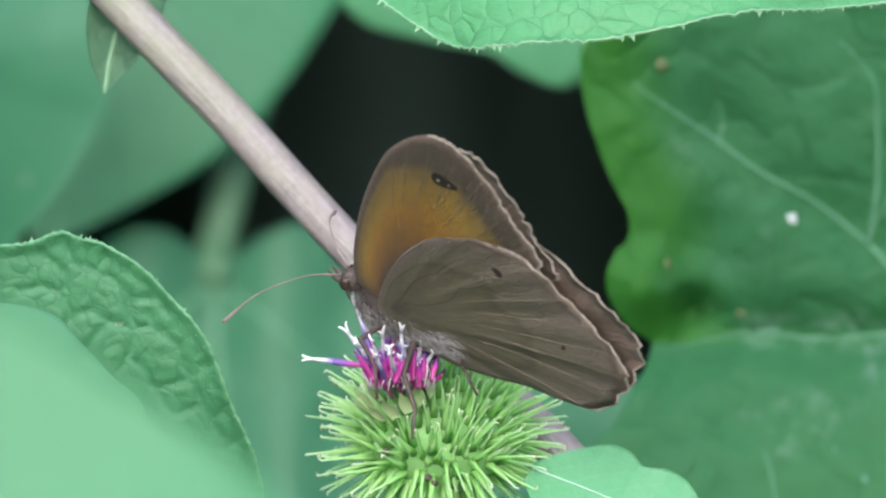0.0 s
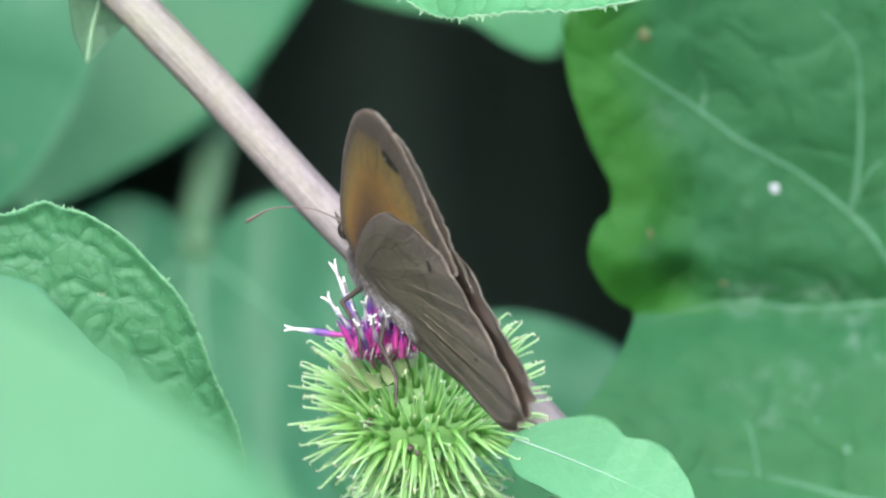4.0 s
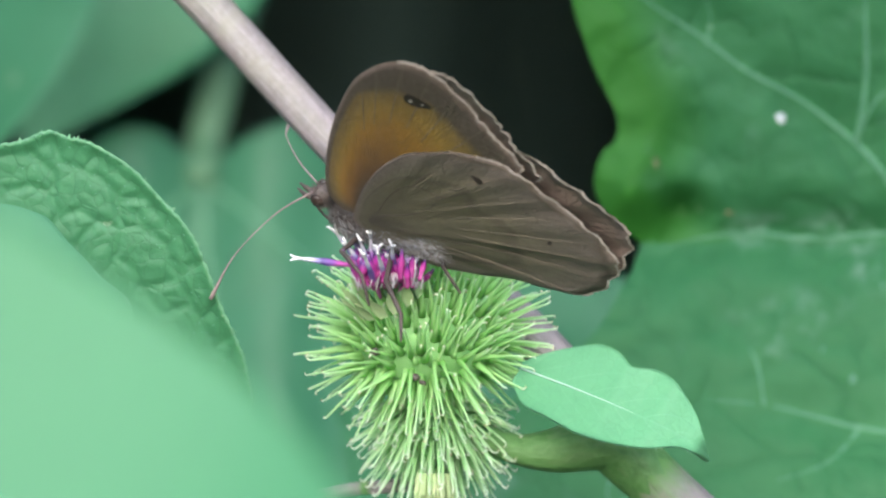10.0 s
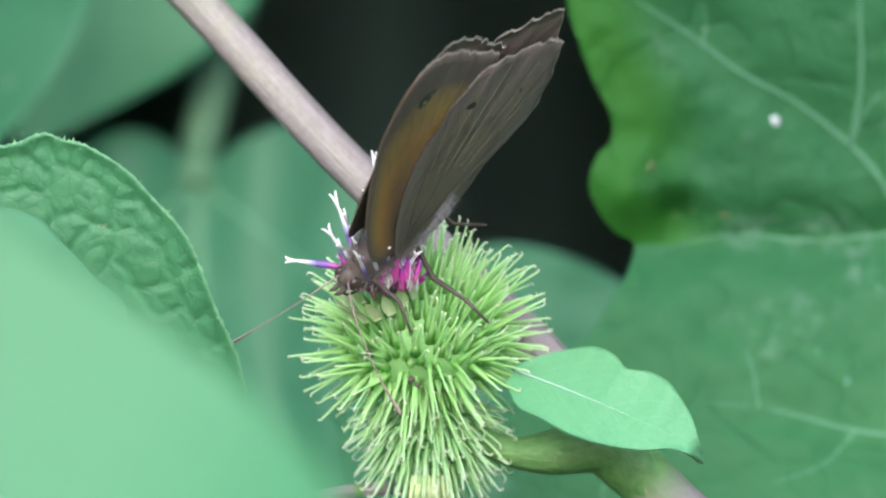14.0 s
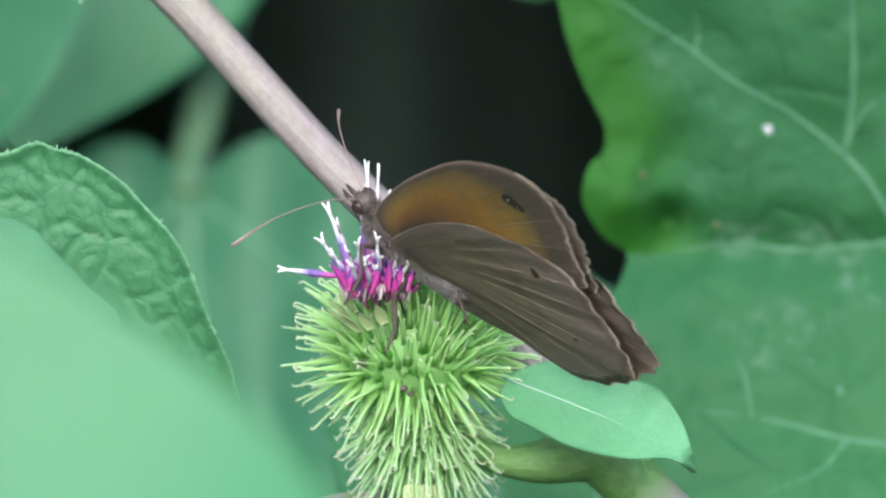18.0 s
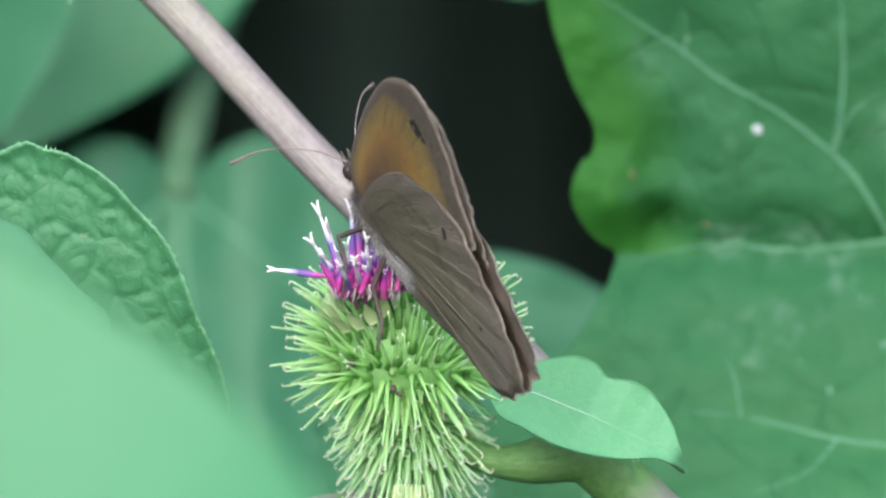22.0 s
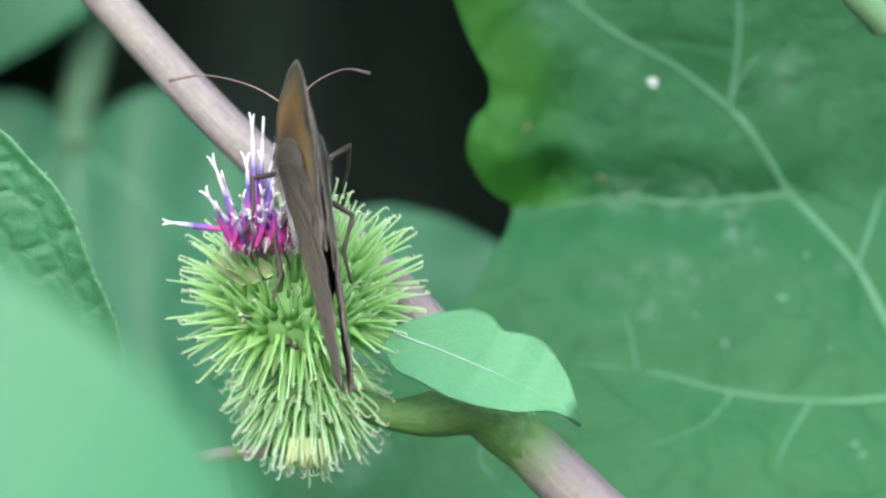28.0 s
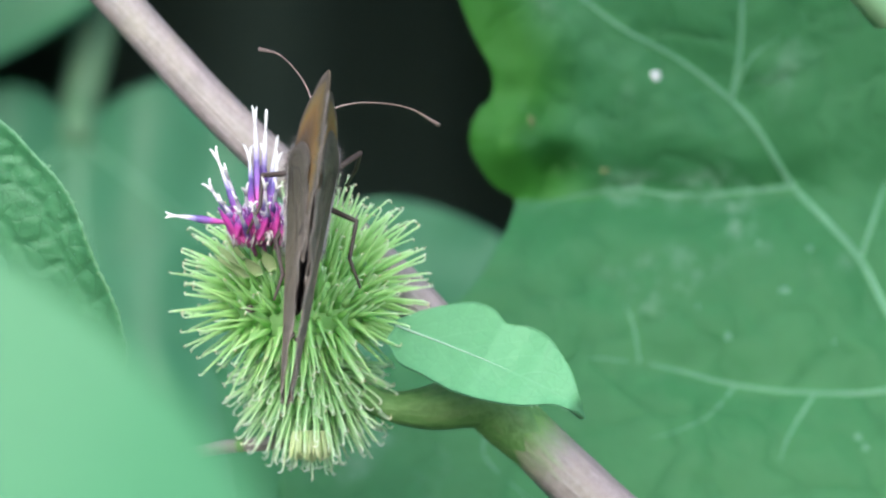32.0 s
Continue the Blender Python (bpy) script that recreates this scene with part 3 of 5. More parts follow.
def thicket():
    """A dense hedge behind the plants, with an added roof and sides that shade a hollow, and an added hedge behind the
    camera's back.
    """
    rnd = random.Random(5)
    bm = bmesh.new()
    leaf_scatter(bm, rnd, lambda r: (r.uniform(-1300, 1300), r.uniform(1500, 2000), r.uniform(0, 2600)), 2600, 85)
    # Side walls and roof, added out of view to keep the hollow dark.
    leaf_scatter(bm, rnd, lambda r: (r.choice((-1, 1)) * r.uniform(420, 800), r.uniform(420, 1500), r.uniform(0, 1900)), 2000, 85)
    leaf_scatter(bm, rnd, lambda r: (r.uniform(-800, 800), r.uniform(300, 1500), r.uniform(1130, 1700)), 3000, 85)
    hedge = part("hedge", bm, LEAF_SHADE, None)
    tagged(hedge, "hedge foliage, near black to carry the hollow's shade, with added roof and sides", "hedge", kind="stuff")
    # An invented hedge at the camera's back that cuts off the lowest sky.
    bm = bmesh.new()
    leaf_scatter(bm, rnd, lambda r: (r.uniform(-4000, 4000), r.uniform(-6500, -5200), r.uniform(0, 1100)), 900, 240)
    far = part("unseen_hedge", bm, LEAF_SHADE, None)
    tagged(far, "dark green hedge added out of view to block low sky", "hedge", kind="stuff")
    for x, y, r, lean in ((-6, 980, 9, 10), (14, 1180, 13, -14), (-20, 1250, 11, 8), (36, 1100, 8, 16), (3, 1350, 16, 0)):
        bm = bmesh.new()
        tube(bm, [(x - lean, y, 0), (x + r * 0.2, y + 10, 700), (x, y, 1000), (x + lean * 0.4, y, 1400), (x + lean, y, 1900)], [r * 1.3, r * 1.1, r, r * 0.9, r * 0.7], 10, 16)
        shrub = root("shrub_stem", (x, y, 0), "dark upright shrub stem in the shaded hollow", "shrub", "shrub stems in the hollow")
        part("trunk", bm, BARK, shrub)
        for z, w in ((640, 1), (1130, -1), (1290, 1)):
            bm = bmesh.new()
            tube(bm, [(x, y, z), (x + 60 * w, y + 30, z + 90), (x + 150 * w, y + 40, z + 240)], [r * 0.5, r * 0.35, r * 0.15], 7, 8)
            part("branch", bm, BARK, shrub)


ground_sheet()
thicket()


# ---- burdock leaves
def teeth_on(bm, rim, step, size, seed, face=(0, -1, 0)):
    """Small pale points along a rim."""
    rnd = random.Random(seed)
    f = Vector(face)
    for i in range(2, len(rim) - 2):
        a, b = Vector(rim[i - 1]), Vector(rim[i + 1])
        d = (b - a).normalized()
        out = d.cross(f).normalized()
        for q in range(step):
            p = Vector(rim[i]).lerp(Vector(rim[i + 1]), q / step)
            big = rnd.random() < 0.05
            s = size * rnd.uniform(0.5, 1.1) * (2.6 if big else 1)
            w = s * (0.45 if big else 0.35)
            vs = [bm.verts.new(v) for v in (p - d * w - out * 0.1, p + d * w - out * 0.1, p + out * s + d * rnd.uniform(-0.3, 0.3) * s, p - f * -0.12)]
            bm.faces.new((vs[0], vs[1], vs[2]))
            bm.faces.new((vs[0], vs[3], vs[2]))
            bm.faces.new((vs[3], vs[1], vs[2]))


def leaf_thing(spine, widths, facing, material, label, stalk, foot, category="leaf", rim_teeth=None, midrib=None, stalk_r=1.4, name="burdock_leaf", **kw):
    """A leaf: blade, midrib, a toothed rim, and the stalk that carries it from the ground."""
    thing = root(name, foot, label, category, "burdock leaves")
    bm = bmesh.new()
    grid = blade(bm, spine, widths, facing, **kw)
    part("blade", bm, material, thing)
    face = Vector(facing).normalized() * 0.02
    nu, nv = len(grid) - 1, len(grid[0]) - 1
    if midrib:
        r, mat, upto = midrib
        line = [Vector(grid[i][nv // 2]) + face * 7 for i in range(0, int(nu * upto) + 1, 2)]
        bm = bmesh.new()
        tube(bm, line, [r * (1 - 0.85 * i / len(line)) for i in range(len(line))], 6)
        part("midrib", bm, mat, thing, "pale raised midrib")
    if rim_teeth:
        col, step, size, seed, flip = rim_teeth
        rim = [grid[i][col] for i in range(nu + 1)]
        bm = bmesh.new()
        tube(bm, [Vector(p) + face * 4 for p in rim], [size * 0.4] * len(rim), 5)
        teeth_on(bm, rim[::-1] if flip else rim, step, size, seed)
        part("rim_teeth", bm, TOOTH, thing, "pale fine teeth along the rim")
    bm = bmesh.new()
    tube(bm, [*stalk, tuple(foot)], [stalk_r] * len(stalk) + [stalk_r * 1.6], 8, 18)
    part("petiole", bm, PETIOLE, thing)
    return thing


# the sharp serrated leaf beside the flower head, its blade puffed up between sunken veins
NEAR_RIM = ((-44.07, 1002.64), (-40.55, 1006.16), (-37.03, 1007.92), (-33.95, 1008.1), (-32.19, 1008.45), (-30.34, 1009.11), (-28.89, 1008.62), (-27.13, 1008.18), (-24.27, 1006.47), (-21.63, 1003.74), (-19.65, 1001.54), (-18.46, 999.12), (-17.23, 995.82), (-15.91, 992.96), (-15.2, 990.76), (-14.94, 987.68), (-17.67, 985.04), (-24.27, 985.48), (-31.75, 989.88), (-40.55, 995.6))
NEAR_VEINS = (((-29.98, 1008.57), (-29.4, 1006.92), (-27.51, 1006.1), (-25.51, 1004.8), (-24.92, 1003.27), (-24.81, 1001.39), (-25.16, 999.51), (-26.22, 997.98), (-28.6, 995.4)),
              ((-23.75, 1003.04), (-22.81, 1001.39), (-21.39, 1000.45), (-20.45, 997.86), (-19.28, 995.74), (-18.45, 994.33), (-17.39, 991.98)),
              ((-29.75, 1002.33), (-28.22, 1003.04), (-26.69, 1002.21), (-24.92, 1001.74), (-23.04, 1001.74), (-21.39, 1000.45)),
              ((-31.75, 1007.51), (-30.81, 1006.57), (-29.98, 1005.74), (-30.1, 1003.98), (-29.75, 1002.33), (-31.6, 1000.2)),
              ((-24.92, 999.27), (-23.98, 998.57), (-23.04, 997.15), (-20.45, 997.74)), ((-23.04, 997.15), (-22.34, 995.74), (-21.39, 995.08), (-19.51, 995.86)),
              ((-24.92, 1003.74), (-22.81, 1003.98), (-22.34, 1003.04)), ((-20.45, 997.86), (-19.28, 998.8), (-18.1, 999.04)), ((-18.45, 994.57), (-17.63, 995.51)), ((-17.63, 992.45), (-16.22, 993.39)),
              ((-28.22, 1000.21), (-27.51, 1001.39), (-26.69, 1002.21)), ((-33.6, 1004.6), (-31.9, 1004.9), (-30.1, 1004.4)), ((-27.4, 1006.1), (-26.9, 1007.3)), ((-37.5, 1006.2), (-35.2, 1003.6), (-33.6, 1000.8), (-34.4, 997.0)))


FOLD = ((-35.28, 1003.74), (-33.16, 1003.46), (-31.75, 1003.04), (-30.34, 1002.38), (-28.92, 1000.73), (-27.51, 999.27), (-26.29, 997.91), (-23.98, 995.74), (-24.69, 992.92), (-29.4, 994.33), (-35.28, 998.57))


def serrated_leaf():
    lines = [along(v, 5 * len(v)) for v in NEAR_VEINS]
    rim_line = along(NEAR_RIM, 80)
    def depth(x, z):
        near = min(gap(x, z, v) for v in lines)
        q = Vector((x, z, 3.0)) * 0.62
        cell = noise.voronoi(q)[0]
        rolled = math.exp(-(gap(x, z, rim_line) / 0.55) ** 2)
        return -7.0 - 0.05 * (x + 25) - 0.10 * (z - 1000) - 0.20 * (1 - math.exp(-(near / 0.38) ** 2)) - 0.06 * min(cell[1] - cell[0], 0.5) + 0.012 * max(0.0, 1002 - z) ** 2 + 0.06 * noise.noise(Vector((x, z, 0)) * 1.3) - 0.35 * rolled
    thing = root("burdock_leaf", (-70, 30, 0), "mid-green burdock leaf with a quilted net of sunken veins", "leaf", "burdock leaves")
    bm = bmesh.new()
    rim = plate(bm, NEAR_RIM, (-27.0, 998.0), depth, lambda x, z: (0.5, 0.5), 230, 64, 0.3, 0.05, 3)
    part("blade", bm, LEAF_NEAR, thing)
    # Dark tubes fill the vein grooves: the crease shade is in their colour.
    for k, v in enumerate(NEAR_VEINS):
        vein_on(thing, v, 0.12 if k < 3 else 0.09, lambda x, z: depth(x, z) + 0.12, VEIN_DULL if k == 1 else VEIN_GROOVE_SHADE, "pale side vein" if k == 1 else "side vein with its groove's shade in the dark colour")
    bm = bmesh.new()
    plate(bm, FOLD, (-34.0, 999.0), lambda x, z: -8.6 + 0.45 * ((x + 28) + 0.9 * (z - 1001)), lambda x, z: (0.5, 0.5), 60, 14, 0.2)
    part("folded_half", bm, LEAF_FOLD, thing, "paler folded half of the blade")
    edge = rim[20:190]
    bm = bmesh.new()
    tube(bm, edge, [0.15 + 0.05 * math.sin(i * 1.7) for i in range(len(edge))], 6)
    teeth_on(bm, edge[::-1], 4, 0.19, 3)
    part("rim_teeth", bm, RIM, thing, "pale fine teeth along the rim")
    bm = bmesh.new()
    rnd = random.Random(12)
    for _ in range(90):
        i = rnd.randrange(30, 175)
        f = rnd.uniform(0.62, 0.97)
        x, z = -27.0 + (rim[i][0] + 27.0) * f, 998.0 + (rim[i][2] - 998.0) * f
        blob(bm, (x, depth(x, z) - 0.14, z), (rnd.uniform(0.03, 0.09), 0.03, rnd.uniform(0.03, 0.08)), rings=4, sides=6)
    tagged(part("pale_glands", bm, PALE_SPOT, thing, "scattered pale specks near the rim"), kind="stuff")
    bm = bmesh.new()
    tube(bm, [(-40.0, -5.5, 1000.0), (-47, 2, 996), (-55, 14, 985), (-70, 20, 800), (-70, 30, 0)], [0.9, 1.4, 1.4, 1.6, 2.2], 8, 18)
    part("petiole", bm, PETIOLE, thing)


serrated_leaf()
# the large soft leaf nearer to the lens
leaf_thing([(-56.16, -260, 998.58), (-36.52, -260, 986.94), (-19.35, -265, 977.94), (-5.89, -275, 973.09), (1.29, -280, 971.05)], [(16.7, 17), (18.0, 19), (15.6, 19), (7.1, 9), (0.1, 0.1)], (0.05, -1, 0.35), LEAF_FRONT,
           "large pale green burdock leaf close to the lens", [(-56.16, -260, 998.58), (-75, -260, 960), (-85, -250, 700)], (-85, -240, 0), midrib=(0.8, VEIN, 0.95), nu=60, nv=30, cup=0.04, seed=7)
# the leaf that hangs over the top
leaf_thing([(34.05, -4, 1032.52), (23.46, -8, 1033.96), (9.45, -8, 1034.18), (-1.05, -4, 1032.96), (-8.77, 2, 1029.78)], [(6, 8), (8.4, 9), (11, 11), (9.6, 9.5), (0.1, 0.1)], (0, -1, 0.35), LEAF_BRIGHT,
           "bright green burdock leaf with spiny teeth, hanging overhead", [(34.05, -4, 1032.52), (40, 4, 1020), (75, 30, 900)], (95, 60, 0),
           rim_teeth=(0, 4, 0.22, 11, True), nu=120, nv=40, cup=0.03, wave=0.55, quilt=0.25, teeth=0.022, seed=2)
leaf_thing([(45.96, -2, 1037.83), (40.25, -2, 1031.68), (32.38, 0, 1026.66)], [(4, 4), (4.6, 4.6), (0.1, 0.1)], (0, -1, 0.3), LEAF_BRIGHT,
           "bright green burdock leaf tip", [(45.96, -2, 1037.83), (60, 10, 1020)], (100, 80, 0), rim_teeth=(0, 3, 0.17, 4, True), nu=40, nv=20, teeth=0.012, seed=5)
def hanging_leaf():
    outline = ((-11.41, 1032.12), (-9.52, 1029.28), (-7.16, 1027.16), (-2.9, 1025.98), (2.76, 1024.94), (5.6, 1023.24), (8.19, 1022.1), (10.08, 1022.2), (11.26, 1024.09), (12.21, 1029.28), (11.26, 1039.67), (-0.07, 1044.4), (-9.52, 1040.62))
    def depth(x, z):
        return 110 - 0.25 * (z - 1030) + 0.5 * noise.noise(Vector((x, 1, z)) * 0.2)
    thing = root("burdock_leaf", (70, 170, 0), "pale green leaf hanging out of focus", "leaf", "burdock leaves")
    part("blade", small(plate, outline, (2.0, 1030.0), depth, lambda x, z: (0.5, 0.5), 90, 16, 0.3), LEAF_FRONT, thing)
    vein_on(thing, ((8.0, 1038.0), (4.0, 1031.0), (7.0, 1023.5)), 0.25, depth, VEIN, "pale midrib", "midrib")
    part("petiole", small(tube, [(8.0, depth(8.0, 1038.0), 1038.0), (14, 112, 1048), (30, 130, 1000), (60, 160, 700), (70, 170, 0)], [0.8, 1.3, 1.4, 1.6, 2.0], 8, 24), PETIOLE, thing)


hanging_leaf()
# the broad leaf with pale veins and a curled fresh lobe on its rim
BROAD_RIM = ((10.2, 1023.9), (10.43, 1020.49), (11.11, 1017.76), (12.47, 1014.11), (14.02, 1010.93), (14.02, 1008.92), (12.93, 1007.74), (12.25, 1005.46), (12.97, 1003.41), (14.4, 1001.6), (15.9, 1000.7), (15.5, 998.7), (14.4, 996.63), (12.0, 992.99), (6.5, 988.6), (0.5, 984.2), (-3.0, 976.14), (5.0, 966.0), (26.86, 960.21), (47.35, 961.12), (58.73, 976.14), (61.01, 998.91), (55.54, 1020.76), (42.8, 1032.6), (25.5, 1035.33), (13.2, 1030.78))
BROAD_VEINS = ((0.38, ((50.99, 982.06), (45.89, 991.62), (43.71, 995.72), (40.97, 998.91), (38.24, 1001.87), (35.51, 1006.19), (33.23, 1008.7), (29.14, 1011.88), (24.58, 1014.39), (20.94, 1017.12), (17.76, 1019.17), (14.48, 1021.4))),
               (0.32, ((54.63, 987.07), (50.99, 985.7), (45.89, 985.25), (42.8, 985.02), (38.24, 985.16), (33.69, 985.7), (29.14, 986.84), (25.95, 987.53), (21.4, 987.98))),
               (0.22, ((38.24, 1001.64), (33.69, 1001.18), (29.14, 1000.96), (24.58, 1001.41), (20.03, 1000.73), (17.3, 999.82))),
               (0.26, ((33.42, 1008.65), (34.1, 1013.2), (34.1, 1017.76), (33.42, 1022.31), (28.23, 1027.32))), (0.17, ((33.42, 1008.92), (35.06, 1012.11), (38.24, 1014.39), (40.52, 1017.12))),
               (0.24, ((43.71, 995.72), (45.07, 999.82), (46.21, 1003.46), (46.6, 1009.4))), (0.13, ((25.95, 987.53), (25.04, 991.62), (22.31, 994.35))), (0.17, ((33.69, 985.7), (30.96, 982.97), (25.95, 981.15))),
               (0.18, ((40.06, 985.16), (37.79, 981.61), (36.88, 978.88))), (0.14, ((21.35, 1016.39), (21.63, 1018.94), (20.49, 1022.13))), (0.15, ((15.71, 984.34), (13.3, 980.7), (15.48, 977.96), (17.76, 976.14))))


def broad_leaf():
    main = [along(v, 6 * len(v)) for r, v in BROAD_VEINS[:3]]
    branches = [along(v, 5 * len(v)) for r, v in BROAD_VEINS[3:8]]
    fresh_rim = along(BROAD_RIM[:11], 50)
    dusty = along(((24.58, 1001.4), (29.0, 1001.2), (33.2, 1001.87), (34.37, 998.6)))
    def depth(x, z):
        # the blade bends along its middle side vein: below it leans back, above it hangs forward
        up = z - 1001.0 - 0.04 * (x - 28)
        y = 50 + (0.34 * up if up < 0 else -0.10 * up) + 0.8 * math.exp(-(up / 3.0) ** 2)
        y += 0.05 * max(0.0, x - 30)
        y -= 0.9 * (1 - math.exp(-(min(gap(x, z, v) for v in main) / 2.4) ** 2)) + 0.35 * (1 - math.exp(-(min(gap(x, z, v) for v in branches) / 1.6) ** 2))
        y -= 2.0 * math.exp(-((x - 15.2) ** 2 + (z - 1005.3) ** 2) / 7.0)
        y += 2.6 * math.exp(-((x - 19.4) ** 2 + (z - 1003.2) ** 2) / 2.6) + 1.2 * math.exp(-((x - 20.2) ** 2 + (z - 1009.0) ** 2) / 9.0)
        return y + 0.7 * noise.noise(Vector((x, 0, z)) * 0.13) + 0.25 * noise.noise(Vector((x, 3, z)) * 0.4)
    def chart(x, z):
        return max(0.0, 1 - gap(x, z, dusty) / 2.6), min(1.0, gap(x, z, fresh_rim) / 19.0 if z > 1000.5 else 1.0)
    thing = root("burdock_leaf", (90, 90, 0), "broad dark green burdock leaf with pale veins and a curled lobe", "leaf", "burdock leaves")
    bm = bmesh.new()
    rim = plate(bm, BROAD_RIM, (31.0, 1000.0), depth, chart, 190, 46, 0.3, 0.05, 9)
    part("blade", bm, LEAF_BROAD, thing)
    for k, (r, v) in enumerate(BROAD_VEINS):
        vein_on(thing, v, r, depth, VEIN, "pale raised midrib" if k == 0 else "pale raised side vein", "midrib" if k == 0 else "side_vein", 0.22)
    for x, z, w, h, mat in ((27.23, 1010.56, 0.46, 0.46, DROP), (37.56, 993.22, 0.5, 0.36, PALE_SPOT), (33.01, 989.57, 0.3, 0.36, PALE_SPOT), (43.4, 981.5, 0.3, 0.42, PALE_SPOT), (44.0, 980.7, 0.35, 0.3, PALE_SPOT), (16.75, 1022.99, 0.5, 0.6, BROWN), (23.22, 1003.01, 0.42, 0.26, BROWN),
                            (39.61, 996.63, 0.24, 0.28, PALE_SPOT), (35.51, 997.09, 0.2, 0.24, PALE_SPOT), (17.2, 1006.9, 0.34, 0.5, BROWN), (30.6, 992.0, 0.14, 0.2, PALE_SPOT), (41.5, 989.2, 0.16, 0.2, PALE_SPOT), (47.1, 979.6, 0.3, 0.26, PALE_SPOT)):
        bm = bmesh.new()
        blob(bm, (x, depth(x, z) - 0.15, z), (w, 0.12, h), rings=6, sides=9, lump=0.5)
        part("fleck", bm, mat, thing, "dull brown blemish on the leaf" if mat == BROWN else "small pale fleck on the leaf")
    bm = bmesh.new()
    tube(bm, [(50.99, depth(50.99, 982.06) + 0.6, 982.06), (58, 62, 962), (75, 80, 900), (90, 90, 0)], [0.7, 1.6, 1.8, 2.4], 8, 18)
    part("petiole", bm, PETIOLE, thing)


broad_leaf()
# soft leaves further back
leaf_thing([(-10.94, 165, 1048.89), (-21.07, 155, 1034.03), (-29.23, 150, 1021.34), (-35.48, 148, 1008.27)], [(9, 12), (12, 12), (10.5, 11), (0.1, 0.1)], (0, -1, 0.35), LEAF_BACK,
           "large green burdock leaf out of focus", [(-10.94, 165, 1048.89), (-30, 190, 1062), (-80, 220, 1040), (-90, 230, 800)], (-95, 240, 0), nu=40, nv=20, cup=0.05, seed=1)
leaf_thing([(-41.26, 128, 1045.89), (-36.31, 120, 1029.51), (-37.26, 120, 1018.11), (-38.73, 122, 1006.71)], [(7, 7), (8.2, 9), (6.6, 8), (0.1, 0.1)], (0.25, -1, 0.1), LEAF_BLUE,
           "blue-green burdock leaf out of focus", [(-41.26, 128, 1045.89), (-70, 160, 1050), (-80, 190, 800)], (-85, 200, 0), nu=40, nv=20, cup=0.08, seed=4)
def heart_leaf():
    outline = ((-20.64, 1006.68), (-22.1, 1008.47), (-24.27, 1010.07), (-27.18, 1010.55), (-29.6, 1009.44), (-31.53, 1006.78), (-32.99, 1001.94), (-32.5, 996.13), (-29.11, 986.45), (-22.82, 976.77), (-14.59, 969.51), (-4.91, 974.35), (0.9, 984.03), (-0.07, 996.13), (-3.94, 1004.84), (-7.82, 1009.2), (-11.69, 1010.89), (-14.59, 1010.55), (-17.5, 1009.1), (-19.19, 1007.5))
    def depth(x, z):
        return 152 + 0.22 * (z - 1005) + 0.9 * math.cos((x + 20.6) * 0.5) + 0.5 * noise.noise(Vector((x, 1, z)) * 0.2)
    thing = root("burdock_leaf", (-95, 250, 0), "heart-shaped burdock leaf below its pale stalk, out of focus", "leaf", "burdock leaves")
    bm = bmesh.new()
    plate(bm, outline, (-18.0, 998.0), depth, lambda x, z: (0.5, 0.5), 120, 20, 0.3)
    part("blade", bm, LEAF_BLUE, thing)
    for line in (((-20.5, 1006.2), (-20.0, 998.0), (-18.0, 986.0), (-15.5, 974.0)), ((-20.5, 1006.0), (-25.0, 1002.0), (-29.5, 996.0)), ((-20.3, 1006.0), (-14.0, 1001.0), (-7.0, 995.0))):
        vein_on(thing, line, 0.25, depth, VEIN, "pale vein")
    bm = bmesh.new()
    tube(bm, [(-20.57, 152.5, 1005.83), (-20.38, 156, 1008.74), (-19.75, 157, 1011.66), (-19.12, 158, 1014.57), (-18.29, 160, 1017.97), (-17.08, 164, 1022.35), (-15.62, 170, 1028.18), (-22, 190, 1046), (-60, 230, 1060), (-90, 240, 900), (-95, 250, 0)], [1.5, 1.75, 1.75, 1.75, 1.8, 1.8, 1.9, 1.9, 2.0, 2.2, 2.6], 10, 60)
    part("petiole", bm, PETIOLE_BACK, thing, "pale green leaf stalk")


heart_leaf()
def shaded_leaf():
    outline = ((-0, 997.93), (3.28, 1000.19), (6.57, 1000.66), (10.51, 999.81), (13.61, 998.5), (16.19, 997), (18.77, 994.65), (20.65, 990.43), (20.65, 981.98), (15.96, 975.41), (6.57, 973.06), (-0, 980.1), (-1.88, 990.43))
    def depth(x, z):
        return 122 + 0.02 * (z - 990) + 0.5 * noise.noise(Vector((x, 1, z)) * 0.2)
    thing = root("burdock_leaf", (45, 150, 0), "green burdock leaf behind the flower head, out of focus", "leaf", "burdock leaves")
    bm = bmesh.new()
    plate(bm, outline, (9.0, 990.0), depth, lambda x, z: (0.5, 0.5), 100, 18, 0.3)
    part("blade", bm, LEAF_BLUE, thing)
    vein_on(thing, ((16.0, 976.0), (11.0, 986.0), (7.0, 997.0)), 0.3, depth, VEIN, "pale midrib", "midrib")
    part("petiole", small(tube, [(16.0, 121.8, 976.0), (20, 124, 966), (35, 130, 850), (45, 150, 0)], [0.8, 1.3, 1.5, 2.0], 8, 18), PETIOLE, thing)


shaded_leaf()
leaf_thing([(33.35, 88, 958.59), (15.63, 86, 967.95), (3.53, 84, 977.28), (-8.54, 82, 987.05)], [(14, 12), (16, 13.5), (14, 9), (0.1, 0.1)], (0, -1, 0.4), LEAF_BACK,
           "green burdock leaf beneath the flower heads", [(33.35, 88, 958.59), (40, 110, 800)], (50, 130, 0), midrib=(0.5, VEIN, 0.9), nu=40, nv=20, seed=10)


